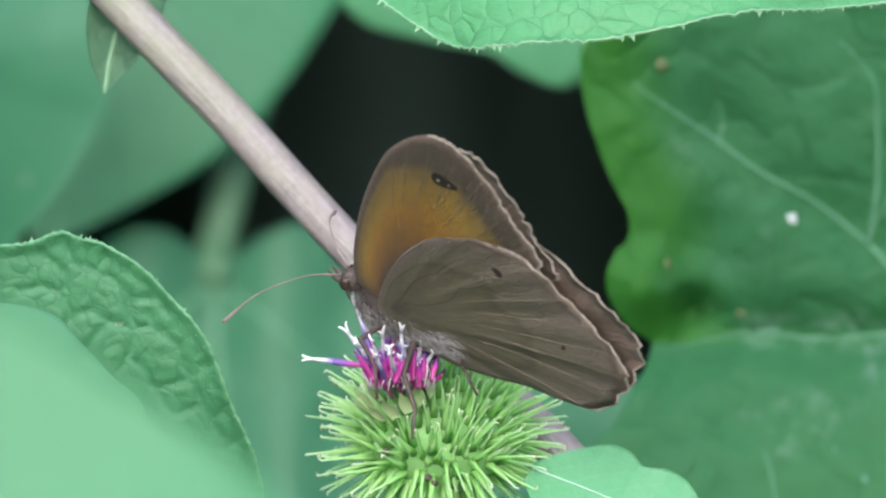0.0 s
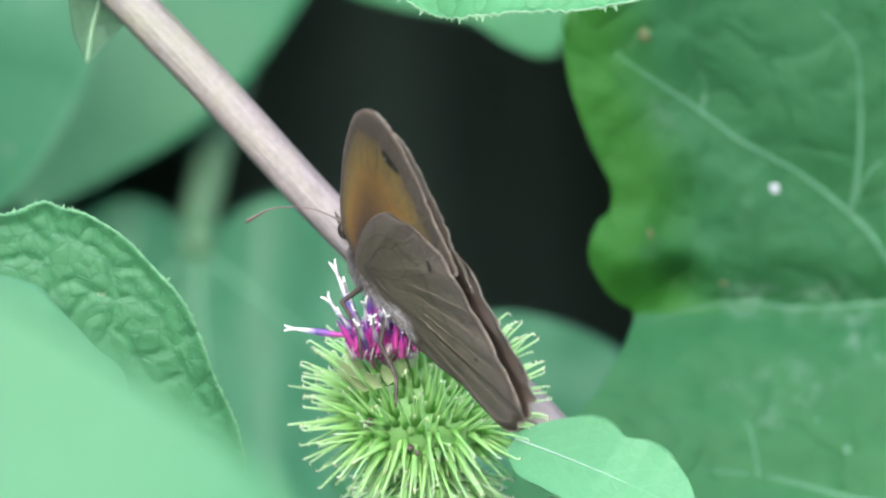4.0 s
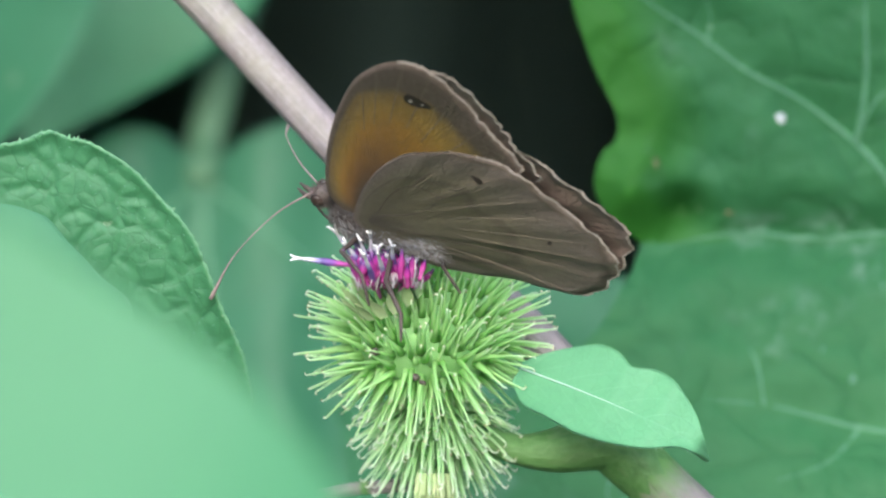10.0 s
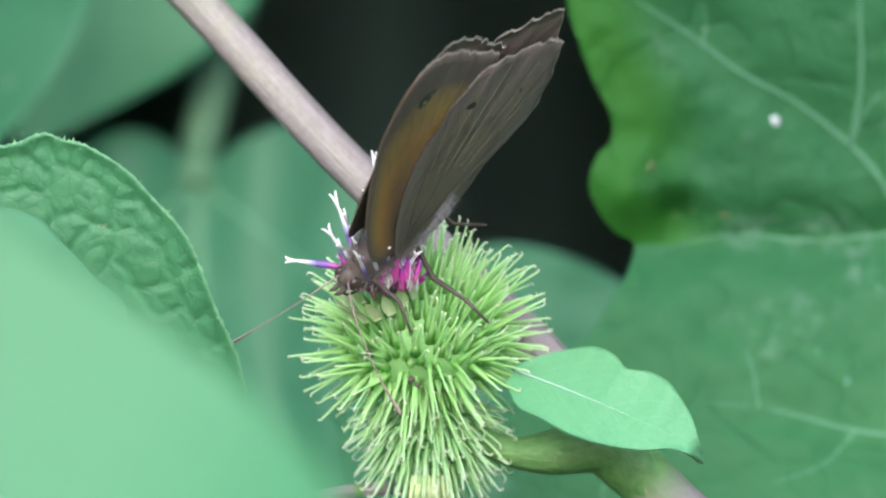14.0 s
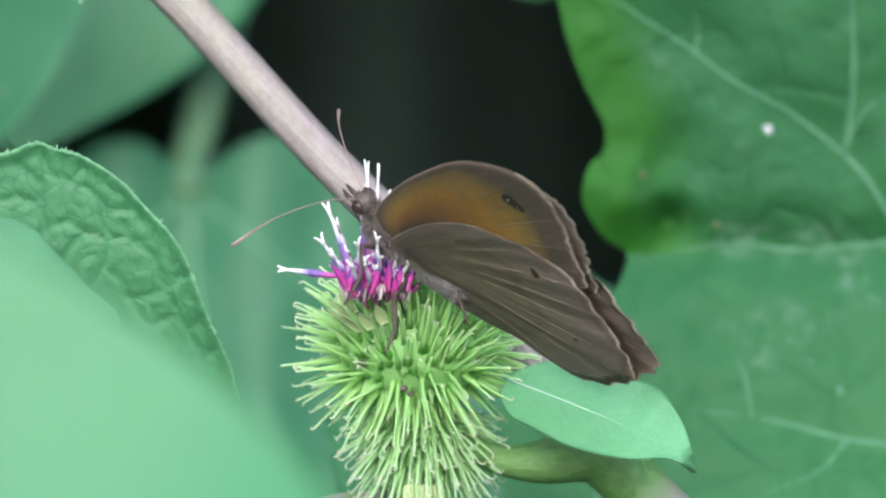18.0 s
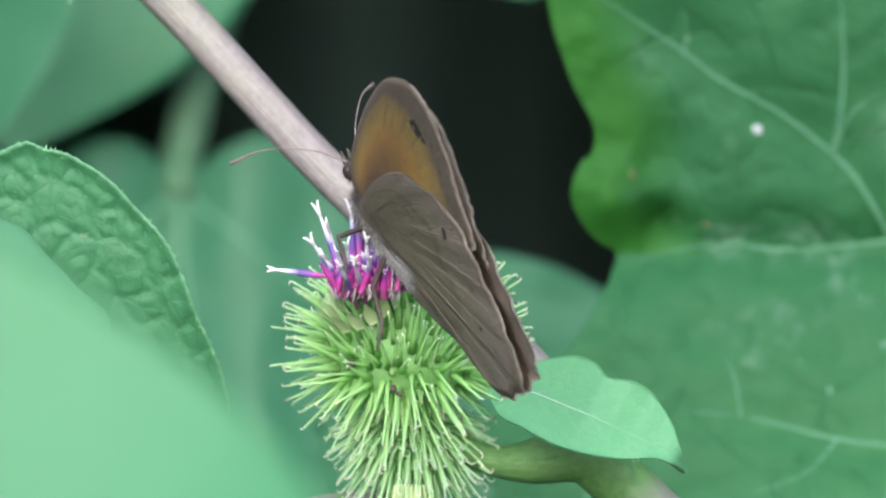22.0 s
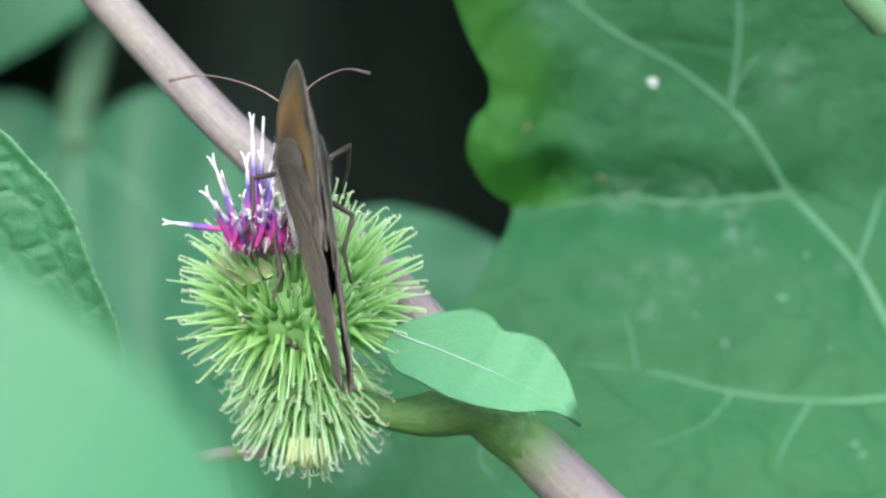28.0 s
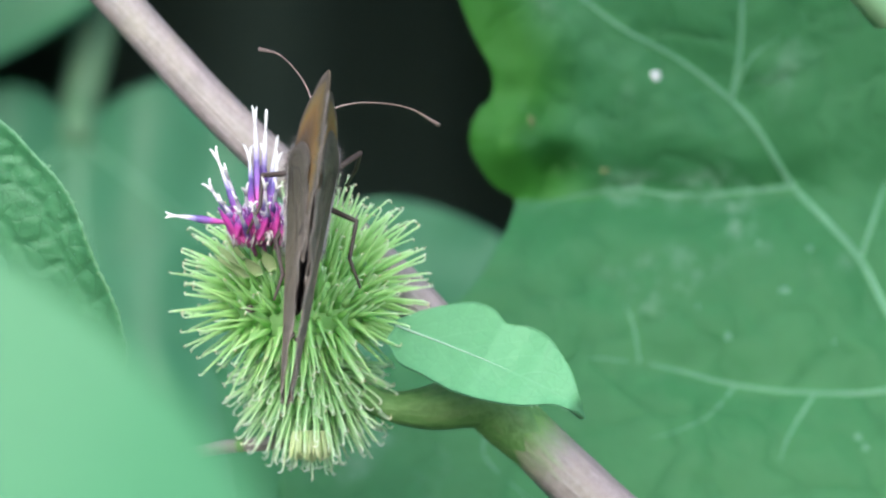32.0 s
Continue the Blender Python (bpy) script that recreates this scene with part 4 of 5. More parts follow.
# ---- the burdock plant with its two flower heads
FOOT = (95.0, 40.0, 0.0)
plant = root("burdock_plant", FOOT, "burdock plant with a pink-grey stem and hooked green flower heads", "plant")
bm = bmesh.new()
stem_line = [FOOT, (92, 36, 500), (84, 30, 800), (64, 24, 925), (38.12, 18, 961.31), (27.32, 12, 971.84), (21.16, 9, 977.65), (14.87, 9, 983.98), (7.71, 11, 992.69), (-0.4, 12, 1000.58), (-8.48, 13, 1008.48), (-17.5, 14, 1018.34), (-26.31, 15, 1027.55), (-40.48, 18, 1042.79)]
tube(bm, stem_line, [4.5, 4.0, 3.6, 3.0, 2.6, 2.4, 2.25, 2.05, 1.66, 1.62, 1.58, 1.6, 1.62, 1.5], 16, 150, ridge=0.035)
part("stem", bm, STEM, plant, "pinkish grey ribbed stem")
bm = bmesh.new()
tube(bm, [(19.52, 9, 979.33), (17.53, 9, 981.1), (15.31, 8.6, 983.14), (12.87, 7.5, 985.01), (8.88, 6, 984.36), (5.35, 6, 984.58), (1.37, 6, 986.57), (-0.84, 5, 988.57)], [1.5, 2.05, 2.3, 2.35, 1.75, 1.15, 1.05, 1.1], 14, 40, ridge=0.03)
part("flower_stalk", bm, STEM_GREEN, plant, "green stalk swelling at the joint")
bm = bmesh.new()
tube(bm, [(0.71, 9, 982.25), (-3.72, 10, 981.53), (-7.27, 11, 981.16), (-10.82, 12, 980.31)], [0.7, 0.6, 0.55, 0.5], 10, 14)
part("side_stalk", bm, STEM, plant, "thin reddish side stalk")


def bract_mesh(length, curve, seed, base=0.26, hook=0.38):
    """One stiff bract that ends in a hook. It grows along z from the origin, in mm."""
    rnd = random.Random(seed)
    bm = bmesh.new()
    pts = [(0, 0, 0), (curve * 0.1, 0, length * 0.3), (curve * 0.4, 0, length * 0.65), (curve * 0.8, 0, length * 0.9), (curve, 0, length)]
    x, z = curve, length
    for a in (0.5, 1.3, 2.2):
        x += math.sin(a) * hook * 0.42
        z += math.cos(a) * hook * 0.42
        pts.append((x, rnd.uniform(-0.04, 0.04), z))
    tube(bm, pts, [base * 1.7, base * 0.95, base * 0.52, base * 0.41, base * 0.38, base * 0.34, base * 0.28, base * 0.16], 6)
    me = bpy.data.meshes.new("bract")
    bm.to_mesh(me)
    bm.free()
    me.transform(Matrix.Scale(MM, 4))
    me.polygons.foreach_set("use_smooth", [True] * len(me.polygons))
    return me


def flower_head(centre, radius, axis, count, sizes, material, near, label, parting, droop, jitter, squash=(1, 1, 1), seed=0, clear=0.86, hook=0.34, base_r=0.198):
    """A globe of hooked bracts round an axis. near: how many of the bracts that face out to the clearing are parts of their own; the rest are joined."""
    rnd = random.Random(seed)
    c, ax = Vector(centre), Vector(axis).normalized()
    bm = bmesh.new()
    blob(bm, c, [radius * s for s in squash], rings=14, sides=22, lump=0.05)
    head = part("flower_head", bm, HEAD, plant, label)
    meshes = []
    for k in range(10):
        me = bract_mesh(sizes[0] + (sizes[1] - sizes[0]) * k / 9, rnd.uniform(-0.35, 0.4), seed * 20 + k, base=base_r * rnd.uniform(0.85, 1.15), hook=hook * rnd.uniform(0.8, 1.25))
        me.materials.append(material)
        meshes.append(me)
    base = origin(head)
    todo = []
    for i in range(count):
        z = 1 - 2 * (i + 0.5) / count
        a = i * 2.39996
        n = Vector((math.sqrt(1 - z * z) * math.cos(a), math.sqrt(1 - z * z) * math.sin(a), z))
        n = (n + Vector([rnd.uniform(-0.09, 0.09) for _ in range(3)])).normalized()
        h = n.dot(ax)
        if h > clear or (n.z < parting < 1 and n.y < 0 and rnd.random() < 0.25):
            continue
        # the bracts stand out from the globe; those on its front part upwards and downwards from a line
        above = math.tanh((n.z - parting + rnd.uniform(-0.16, 0.16)) * 14)
        lean = Vector((0, 0, (1.0 if above > 0 else 0.3) * above * max(0.0, -n.y)))
        d = (n + lean + Vector(droop) + Vector([rnd.uniform(-jitter, jitter) for _ in range(3)])).normalized()
        p = c + Vector([n[q] * radius * squash[q] * 0.985 for q in range(3)])
        turn = d.to_track_quat("Z", "X").to_matrix().to_4x4() @ Matrix.Rotation(rnd.uniform(0, 6.3), 4, "Z")
        k = min(9, max(0, int(rnd.gauss(5 - 3.5 * max(h, 0), 2))))
        todo.append((n.y, Matrix.Translation(p * MM - base) @ turn, k))
    todo.sort(key=lambda q: q[0])
    for _, m, k in todo[:near]:
        ob = new("bract", meshes[k])
        ob.parent = head
        ob.matrix_basis = m
    bm = bmesh.new()
    # short overlapping bract bases that cover the globe between the long ones
    stubs = [bract_mesh(rnd.uniform(0.9, 1.8), rnd.uniform(-0.1, 0.1), seed * 50 + k, base=base_r * 1.1, hook=0.1) for k in range(6)]
    for i in range(340):
        z = rnd.uniform(-1, 1)
        a = rnd.uniform(0, 2 * math.pi)
        n = Vector((math.sqrt(1 - z * z) * math.cos(a), math.sqrt(1 - z * z) * math.sin(a), z))
        if n.dot(ax) > clear:
            continue
        way = (n + Vector((0, 0, 1.1 if n.z > parting else -0.6)) + Vector([rnd.uniform(-0.3, 0.3) for _ in range(3)])).normalized()
        p = c + Vector([n[q] * radius * squash[q] * 0.97 for q in range(3)])
        m = Matrix.Translation(p * MM - base) @ way.to_track_quat("Z", "X").to_matrix().to_4x4()
        start = len(bm.verts)
        bm.from_mesh(stubs[i % 6])
        bm.verts.ensure_lookup_table()
        for v in bm.verts[start:]:
            v.co = m @ v.co
    for me in stubs:
        bpy.data.meshes.remove(me)
    for _, m, k in todo[near:]:
        start = len(bm.verts)
        bm.from_mesh(meshes[k])
        bm.verts.ensure_lookup_table()
        for v in bm.verts[start:]:
            v.co = m @ v.co
    me = bpy.data.meshes.new("bracts_behind")
    bm.to_mesh(me)
    me.materials.append(material)
    ob = new("bracts_behind", me)
    ob.parent = head
    tagged(ob, "", kind="stuff")
    bm.free()
    return head


AX = Vector((-0.42, -0.36, 0.83)).normalized()
main_head = flower_head((-1.19, 3, 993.74), 5.6, AX, 400, (3.0, 5.2), BRACT, 240, "round green flower head of hooked bracts", -0.58, (0, 0, 0.04), 0.14, (1.04, 1, 0.92), 1)
low_head = flower_head((-0.53, 7, 986.3), 3.55, (0, 0, 1), 250, (2.7, 4.1), BRACT_PALE, 130, "smaller green flower head with pale hooked bracts, hanging down", 1.5, (0.05, -0.15, -0.75), 0.14, (1.05, 1, 1), 2, clear=0.6, hook=0.5, base_r=0.16)



rnd = random.Random(77)
for k in range(50):
    a, r = k * 2.39996, 1.25 * math.sqrt((k + 0.5) / 50)
    q = Vector((-0.53 + r * math.cos(a) * 1.1, 4.5 + r * math.sin(a), 982.5))
    e = q + Vector((math.cos(a) * r * 0.30, -0.3 + math.sin(a) * r * 0.25, -2.0 - rnd.uniform(0.0, 0.5) + 0.25 * r * r))
    part("closed_floret", small(tube, [q, q.lerp(e, 0.6), e], [0.2, 0.17, 0.10], 6), BUD, low_head)


def floret(place, way, length, seed, material=None, tips=True):
    """A floret: slender tube, dark anthers and two white curling tips."""
    rnd = random.Random(seed)
    p, d = Vector(place), Vector(way).normalized()
    s = d.cross(Vector((rnd.uniform(-1, 1), rnd.uniform(-1, 1), rnd.uniform(-1, 1)))).normalized()
    bm = bmesh.new()
    bend = s * rnd.uniform(-0.4, 0.4)
    tube(bm, [p, p + d * length * 0.25 + bend * 0.2, p + d * length * 0.45 + bend * 0.5, p + d * length * 0.6 + bend * 0.8, p + d * length * 0.78 + bend, p + d * length * 0.86 + bend],
         [r * (0.85 if tips else 0.7) for r in (0.18, 0.24, 0.36, 0.27, 0.17, 0.11)], 7, 14)
    top = p + d * length * 0.84 + bend
    for sg in (-1, 1) if tips else ():
        lobe = s * sg
        rings = tube(bm, [top, top + d * length * 0.07 + lobe * 0.09, top + d * length * 0.13 + lobe * 0.22, top + d * length * 0.16 + lobe * 0.38], [0.11, 0.11, 0.10, 0.06], 6)
    uvl = bm.loops.layers.uv.verify()
    for f in bm.faces:
        for lp in f.loops:
            lp[uvl].uv[1] = min(1, max(0, (lp.vert.co - p).dot(d) / length))
    part("floret", bm, material or FLORET, main_head)


def tuft():
    rnd = random.Random(8)
    base = Vector((-4.13, -3.5, 996.53))
    aims = ((-11.7, -6, 999.3), (-8.25, -4, 1004.52), (-8.41, -6, 1002.15), (-4.84, -1, 1007.87), (-3.91, -1, 1007.61), (-2.99, -2, 1004.44), (-7.19, -6, 1003.02), (-6.3, -9, 1000.92), (-5.42, -9, 1001.79), (-4.11, -9, 1002.23), (-2.8, -8, 1001.79),
            (-6.29, -11, 1000.04), (-4.98, -11, 1000.04), (-3.67, -11, 1000.48), (-2.36, -8, 1000.92), (-7.62, -8, 1000.92), (-3.04, 2, 1005.42), (-4.14, 2, 1004.89), (-5.68, 2, 1004.89), (-1.71, -8, 1000.04), (-0.84, 6, 1004.9), (0.04, 6, 1004.24))
    for i, a in enumerate(aims):
        d = Vector(a) - base
        start = base + Vector((d.x * 0.30 + rnd.uniform(-0.5, 0.5), rnd.uniform(-1.6, 2.2), rnd.uniform(-0.6, 0.6) + d.z * 0.08))
        if i == 0:
            start = Vector((-6.31, -5.5, 998.73))
        floret(start, Vector(a) - start, (Vector(a) - start).length, 40 + i)
    for i in range(150):
        start = base + Vector((rnd.uniform(-2.3, 2.5), rnd.uniform(-4.2, 2), rnd.uniform(0.5, 1.5)))
        a = start + Vector((rnd.uniform(-1.6, 1.0), rnd.uniform(-1.6, 0.6), rnd.uniform(1.6, 2.9)))
        floret(start, a - start, (a - start).length, 90 + i, FLORET_SHORT, i % 3 == 0)
    bm = bmesh.new()
    for i in range(110):
        p = base + Vector((rnd.uniform(-2.4, 2.6), rnd.uniform(-4, 2), rnd.uniform(0.3, 0.9)))
        q = p + Vector((rnd.uniform(-0.8, 0.8), rnd.uniform(-1, 0.2), rnd.uniform(0.8, 2.0)))
        tube(bm, [p, p.lerp(q, 0.5) + Vector((0.1, 0, 0)), q], [0.07, 0.06, 0.03], 4)
    part("tuft_hair", bm, PAPPUS, main_head, "fine whitish hairs among the florets")


tuft()
for k in range(15):
    a = 2 * math.pi * k / 15 + 0.3
    e1 = AX.cross(Vector((0, 1, 0))).normalized()
    e2 = AX.cross(e1)
    ring = e1 * math.cos(a) + e2 * math.sin(a)
    c = Vector((-4.13, -3, 996.71)) + ring * 2.7
    bm = bmesh.new()
    blade(bm, [c - AX * 0.8, c + AX * 0.3 + ring * 0.35, c + AX * 1.3 + ring * 0.9], [(0.35, 0.35), (0.5, 0.5), (0.05, 0.05)], ring, nu=8, nv=6, cup=0.2, thick=0.06, seed=k)
    part("scale", bm, SCALE, main_head, "papery cream scale")
# Dark lumps put in for the shade of gaps where the heads meet.
for q, s in (((-1.98, -1.8, 990.07), 0.36), ((-5.23, -1.6, 992.04), 0.34), ((-1.41, -1.6, 989.67), 0.26)):
    bm = bmesh.new()
    blob(bm, q, (s, s * 0.6, s * 0.8), rings=6, sides=8, lump=0.9)
    part("gap_shade", bm, BODY, main_head, "small dark lump standing in for shade between the bracts")
# the small leaf at the joint of the stem
bm = bmesh.new()
grid = blade(bm, [(6.21, 1, 990.71), (7.96, 0, 990.06), (9.94, -1, 989.32), (11.69, -2, 988.62), (13.22, -3, 988.01), (14.97, -3, 987.22), (16.72, -4, 986.44), (18.47, -4, 985.56), (19.79, -4, 984.68), (20.83, -2, 983.57)], [(0.5, 1.4), (2.6, 2.9), (4.0, 3.3), (4.15, 3.4), (3.55, 3.45), (4.0, 3.1), (3.6, 2.3), (2.5, 1.2), (0.9, 0.5), (0.05, 0.05)], (0.05, -1, 0.45), nu=60, nv=26, cup=0.08, wave=0.22, teeth=0.012, seed=14)
small_leaf = part("leaf", bm, LEAF_SMALL, plant, "small pale green toothed leaf")
bm = bmesh.new()
tube(bm, [Vector(grid[i][13]) + Vector((0, -0.2, 0.08)) for i in range(0, 34, 3)], [0.09 - 0.0072 * i for i in range(12)], 6)
part("midrib", bm, VEIN_WHITE, small_leaf, "white midrib")
bm = bmesh.new()
teeth_on(bm, [grid[i][26] for i in range(61)], 2, 0.09, 6)
teeth_on(bm, [grid[i][0] for i in range(60, -1, -1)], 1, 0.07, 7)
part("rim_teeth", bm, TOOTH, small_leaf)
# the withered bract under the stem higher up
bm = bmesh.new()
grid = blade(bm, [(-24.85, 18, 1030.77), (-26.27, 18, 1025.87), (-27.07, 18, 1022.75), (-27.43, 18, 1020.26)], [(3.0, 2.6), (3.0, 2.6), (1.7, 1.6), (0.05, 0.05)], (0.1, -1, 0.3), nu=26, nv=14, cup=0.2, thick=0.12, seed=15)
dry = part("leaf", bm, LEAF_DRY, plant, "small thin folded leaf under the stem")
bm = bmesh.new()
tube(bm, [Vector(grid[i][7]) + Vector((0, -0.12, 0)) for i in range(0, 27, 2)], [0.16] * 14, 5)
part("midrib", bm, TOOTH, dry)


# ---- the butterfly, built about its wing roots: x to the head, y to its left, z up between the wings, in mm
FORE = ((1.2, 1.2), (2.2, 3.0), (1.6, 7.3), (0.0, 12.2), (-2.3, 17.0), (-4.5, 19.7), (-6.7, 21.3), (-8.5, 21.5), (-10.4, 20.3), (-12.4, 16.7), (-13.8, 13.4), (-15.2, 10.5), (-14.0, 8.8), (-8.0, 5.0), (-3.0, 1.5))
HIND = ((0.4, 0.6), (-0.3, 2.6), (-1.2, 4.6), (-3.2, 7.4), (-5.5, 9.4), (-8.8, 10.7), (-11.6, 10.8), (-14.8, 9.6), (-16.9, 7.2), (-18.7, 4.9), (-20.5, 2.3), (-21.1, -0.4), (-20.2, -3.0), (-17.6, -5.7), (-14.6, -5.8), (-11.1, -5.5), (-6.8, -5.2), (-3.9, -4.2), (-1.35, -3.0))


def wing_rim(shape, n, scallop, lo, hi):
    """The rim as a closed smooth line; scalloped between the shares lo and hi of its length."""
    line = smooth_path(list(shape) + [shape[0]], n)
    c = np.mean(line, axis=0)
    out = []
    for i, p in enumerate(line[:-1]):
        s = i / n
        if lo < s < hi:
            p = p + (p - c) / np.linalg.norm(p - c) * scallop * (abs(math.sin((s - lo) / (hi - lo) * math.pi * 7)) - 0.6)
        out.append(p)
    return out


def wing(side, kind, bfly):
    """One wing: a thin cambered sheet with its own under and upper skin, veins, spots and a pale fringe."""
    shape, hinge, lo, hi = (FORE, (-0.5, 1.0), 0.46, 0.82) if kind == "forewing" else (HIND, (-1.0, 0.6), 0.36, 0.68)
    n, rings = 110, 16
    rim = wing_rim(shape, n, 0.15 if kind == "forewing" else 0.30, lo, hi)
    if side < 0:
        # the right pair stands a little higher than the left one and is more worn
        lift = -0.10 if kind == "forewing" else 0.15
        rim = [np.array((p[0] + lift * p[1], p[1] - lift * p[0])) * (1.0 if kind == "forewing" else 1.06) for p in rim]
    worn = random.Random(17 if kind == "forewing" else 23)
    for i in range(int(lo * n), int(hi * n)):
        rim[i] = rim[i] * (1 + worn.uniform(-0.007, 0.007) * (1.6 if side < 0 else 1))
    def y_of(x, z):
        r = math.hypot(x, z)
        a = math.atan2(z, -x)
        fold = 1.75 * max(0.0, 1 - max(z, 0.0) / 21.5) ** 1.8 * (1 - 0.62 * min(max(-x / 15, 0.0), 1.5)) * (1 - 0.7 * min(max(-z, 0.0) / 5.5, 1.0) * min(r / 18, 1.0)) + (0.0 if kind == "forewing" else 0.14)
        pleat = 0.10 * math.sin(a * 15) + 0.075 * math.sin(a * 34 + 1.3) if kind == "hindwing" else 0.05 * math.sin(a * 17)
        crumple = 0.16 * noise.noise(Vector((x * 0.5, z * 0.5, 3.0 * side))) * min((r / 19) ** 3, 1.2)
        return side * max(0.06 if kind == "forewing" else 0.16, fold + pleat * min(r / 13, 1) ** 2 + crumple)
    bm = bmesh.new()
    uvl = bm.loops.layers.uv.verify()
    sheets = []
    for skin, mat in ((0.05, 0), (-0.05, 1)):
        rows = [[bm.verts.new((hinge[0], y_of(*hinge) + side * skin, hinge[1]))]]
        for k in range(1, rings + 1):
            f = k / rings
            row = []
            for p in rim:
                x, z = hinge[0] + (p[0] - hinge[0]) * f, hinge[1] + (p[1] - hinge[1]) * f
                row.append(bm.verts.new((x, y_of(x, z) + side * skin, z)))
            rows.append(row)
        sheets.append(rows)
        for k in range(rings):
            for i in range(n):
                j = (i + 1) % n
                a = rows[k]
                q = [a[0], rows[1][i], rows[1][j]] if k == 0 else [a[i], rows[k + 1][i], rows[k + 1][j], a[j]]
                c = [(0, (i + 0.5) / n), (1 / rings, i / n), (1 / rings, (i + 1) / n)] if k == 0 else [(k / rings, i / n), ((k + 1) / rings, i / n), ((k + 1) / rings, (i + 1) / n), (k / rings, (i + 1) / n)]
                if (side > 0) == (mat == 0):
                    q, c = q[::-1], c[::-1]
                face = bm.faces.new(q)
                face.material_index = mat
                for lp, uvc in zip(face.loops, c):
                    lp[uvl].uv = uvc
    for i in range(n):
        j = (i + 1) % n
        bm.faces.new((sheets[0][-1][i], sheets[0][-1][j], sheets[1][-1][j], sheets[1][-1][i]))
    w = part(kind, bm, (FORE_UNDER if kind == "forewing" else HIND_UNDER, WING_UPPER), bfly,
             "orange forewing with a brown rim and a black eyespot" if kind == "forewing" else "grey-brown hindwing with a scalloped rim")
    # veins on the under side
    for share in ((0.30, 0.36, 0.44, 0.52, 0.58, 0.64, 0.70, 0.77) if kind == "forewing" else (0.30, 0.37, 0.43, 0.49, 0.54, 0.59, 0.64, 0.70)):
        p = rim[int(share * n) % n]
        line = []
        for q in range(13):
            f = (0.58 if kind == "forewing" else 0.36) + (0.41 if kind == "forewing" else 0.63) * q / 12
            b = 0.5 * math.sin(math.pi * f)
            x, z = hinge[0] + (p[0] - hinge[0]) * f - b * 0.3, hinge[1] + (p[1] - hinge[1]) * f + b * 0.5
            line.append((x, y_of(x, z) + side * 0.055, z))
        part("vein", small(tube, line, [0.022 + 0.016 * math.sin(math.pi * min(q / 12 + 0.08, 1)) for q in range(13)], 5), WING_VEIN, w)
    if kind == "hindwing":
        for pts in (((-2, 2), (-3.4, 4.2), (-5.4, 5.6), (-7.4, 4.8)), ((-2, 1.4), (-4.4, 2.0), (-6.4, 3.2), (-7.4, 4.8)), ((-5.4, 5.6), (-6.8, 7.2), (-8.6, 8.6)), ((-7.4, 4.8), (-9.2, 5.6), (-10.4, 6.6)), ((-3.4, 0.2), (-7.5, -0.8), (-12.5, -1.2)), ((-3.0, -1.0), (-8, -2.6), (-13, -3.6))):
            line = [(p[0], y_of(*p) + side * 0.05, p[1]) for p in smooth_path(pts, 10)]
            part("vein", small(tube, line, [0.045 - 0.002 * q for q in range(11)], 5), CREASE, w)
    # fringe
    bm = bmesh.new()
    rnd = random.Random(4 if kind == "forewing" else 9)
    c = np.mean(rim, axis=0)
    for i in range(int(lo * n) - 4, int(hi * n) + 4):
        for q in range(3):
            f = q / 3
            p = rim[i % n] * (1 - f) + rim[(i + 1) % n] * f
            t = rim[(i + 1) % n] - rim[i % n]
            t = t / (np.linalg.norm(t) + 1e-9)
            o = (p - c) / np.linalg.norm(p - c)
            h = rnd.uniform(0.08, 0.21)
            vs = [bm.verts.new((g[0], y_of(*g) + side * dy, g[1])) for g, dy in ((p - t * 0.12 - o * 0.06, 0.065), (p + t * 0.12 - o * 0.06, 0.065), (p + t * 0.09 + o * h, 0.02), (p - t * 0.06 + o * h * 0.9, 0.02))]
            bm.faces.new(vs)
            vs = [bm.verts.new((g[0], y_of(*g) - side * dy, g[1])) for g, dy in ((p - t * 0.12 - o * 0.06, 0.065), (p + t * 0.12 - o * 0.06, 0.065), (p + t * 0.09 + o * h, 0.02), (p - t * 0.06 + o * h * 0.9, 0.02))]
            bm.faces.new(vs[::-1])
    part("fringe", bm, FRINGE, w, "pale fringe along the rim", smooth=False)
    # spots
    def spot(name, x, z, a, b, turn, mat, lift):
        bm = bmesh.new()
        ca, sa = math.cos(turn), math.sin(turn)
        mid = bm.verts.new((x, y_of(x, z) + side * (lift + 0.03), z))
        ring = []
        for k in range(20):
            g = 2 * math.pi * k / 20
            wob = 1 + 0.12 * math.sin(3 * g + x)
            px, pz = a * wob * math.cos(g), b * wob * math.sin(g)
            gx, gz = x + px * ca - pz * sa, z + px * sa + pz * ca
            ring.append(bm.verts.new((gx, y_of(gx, gz) + side * lift, gz)))
        for k in range(20):
            q = [mid, ring[k], ring[(k + 1) % 20]]
            bm.faces.new(q if side < 0 else q[::-1])
        part(name, bm, mat, w)
    if kind == "forewing":
        spot("eyespot", -7.7, 16.5, 1.15, 0.68, radians(25), SPOT, 0.10)
        spot("pupil", -7.3, 16.6, 0.15, 0.12, 0.4, PUPIL, 0.16)
        spot("pupil", -8.2, 16.3, 0.10, 0.08, 0.4, PUPIL, 0.16)
    else:
        spot("spot", -11.2, 7.9, 0.52, 0.30, radians(25), SPOT, 0.12)
        spot("spot", -16.0, 1.3, 0.26, 0.18, radians(120), SPOT, 0.12)
        spot("spot", -14.6, 4.4, 0.14, 0.10, radians(120), SPOT, 0.12)
    return w


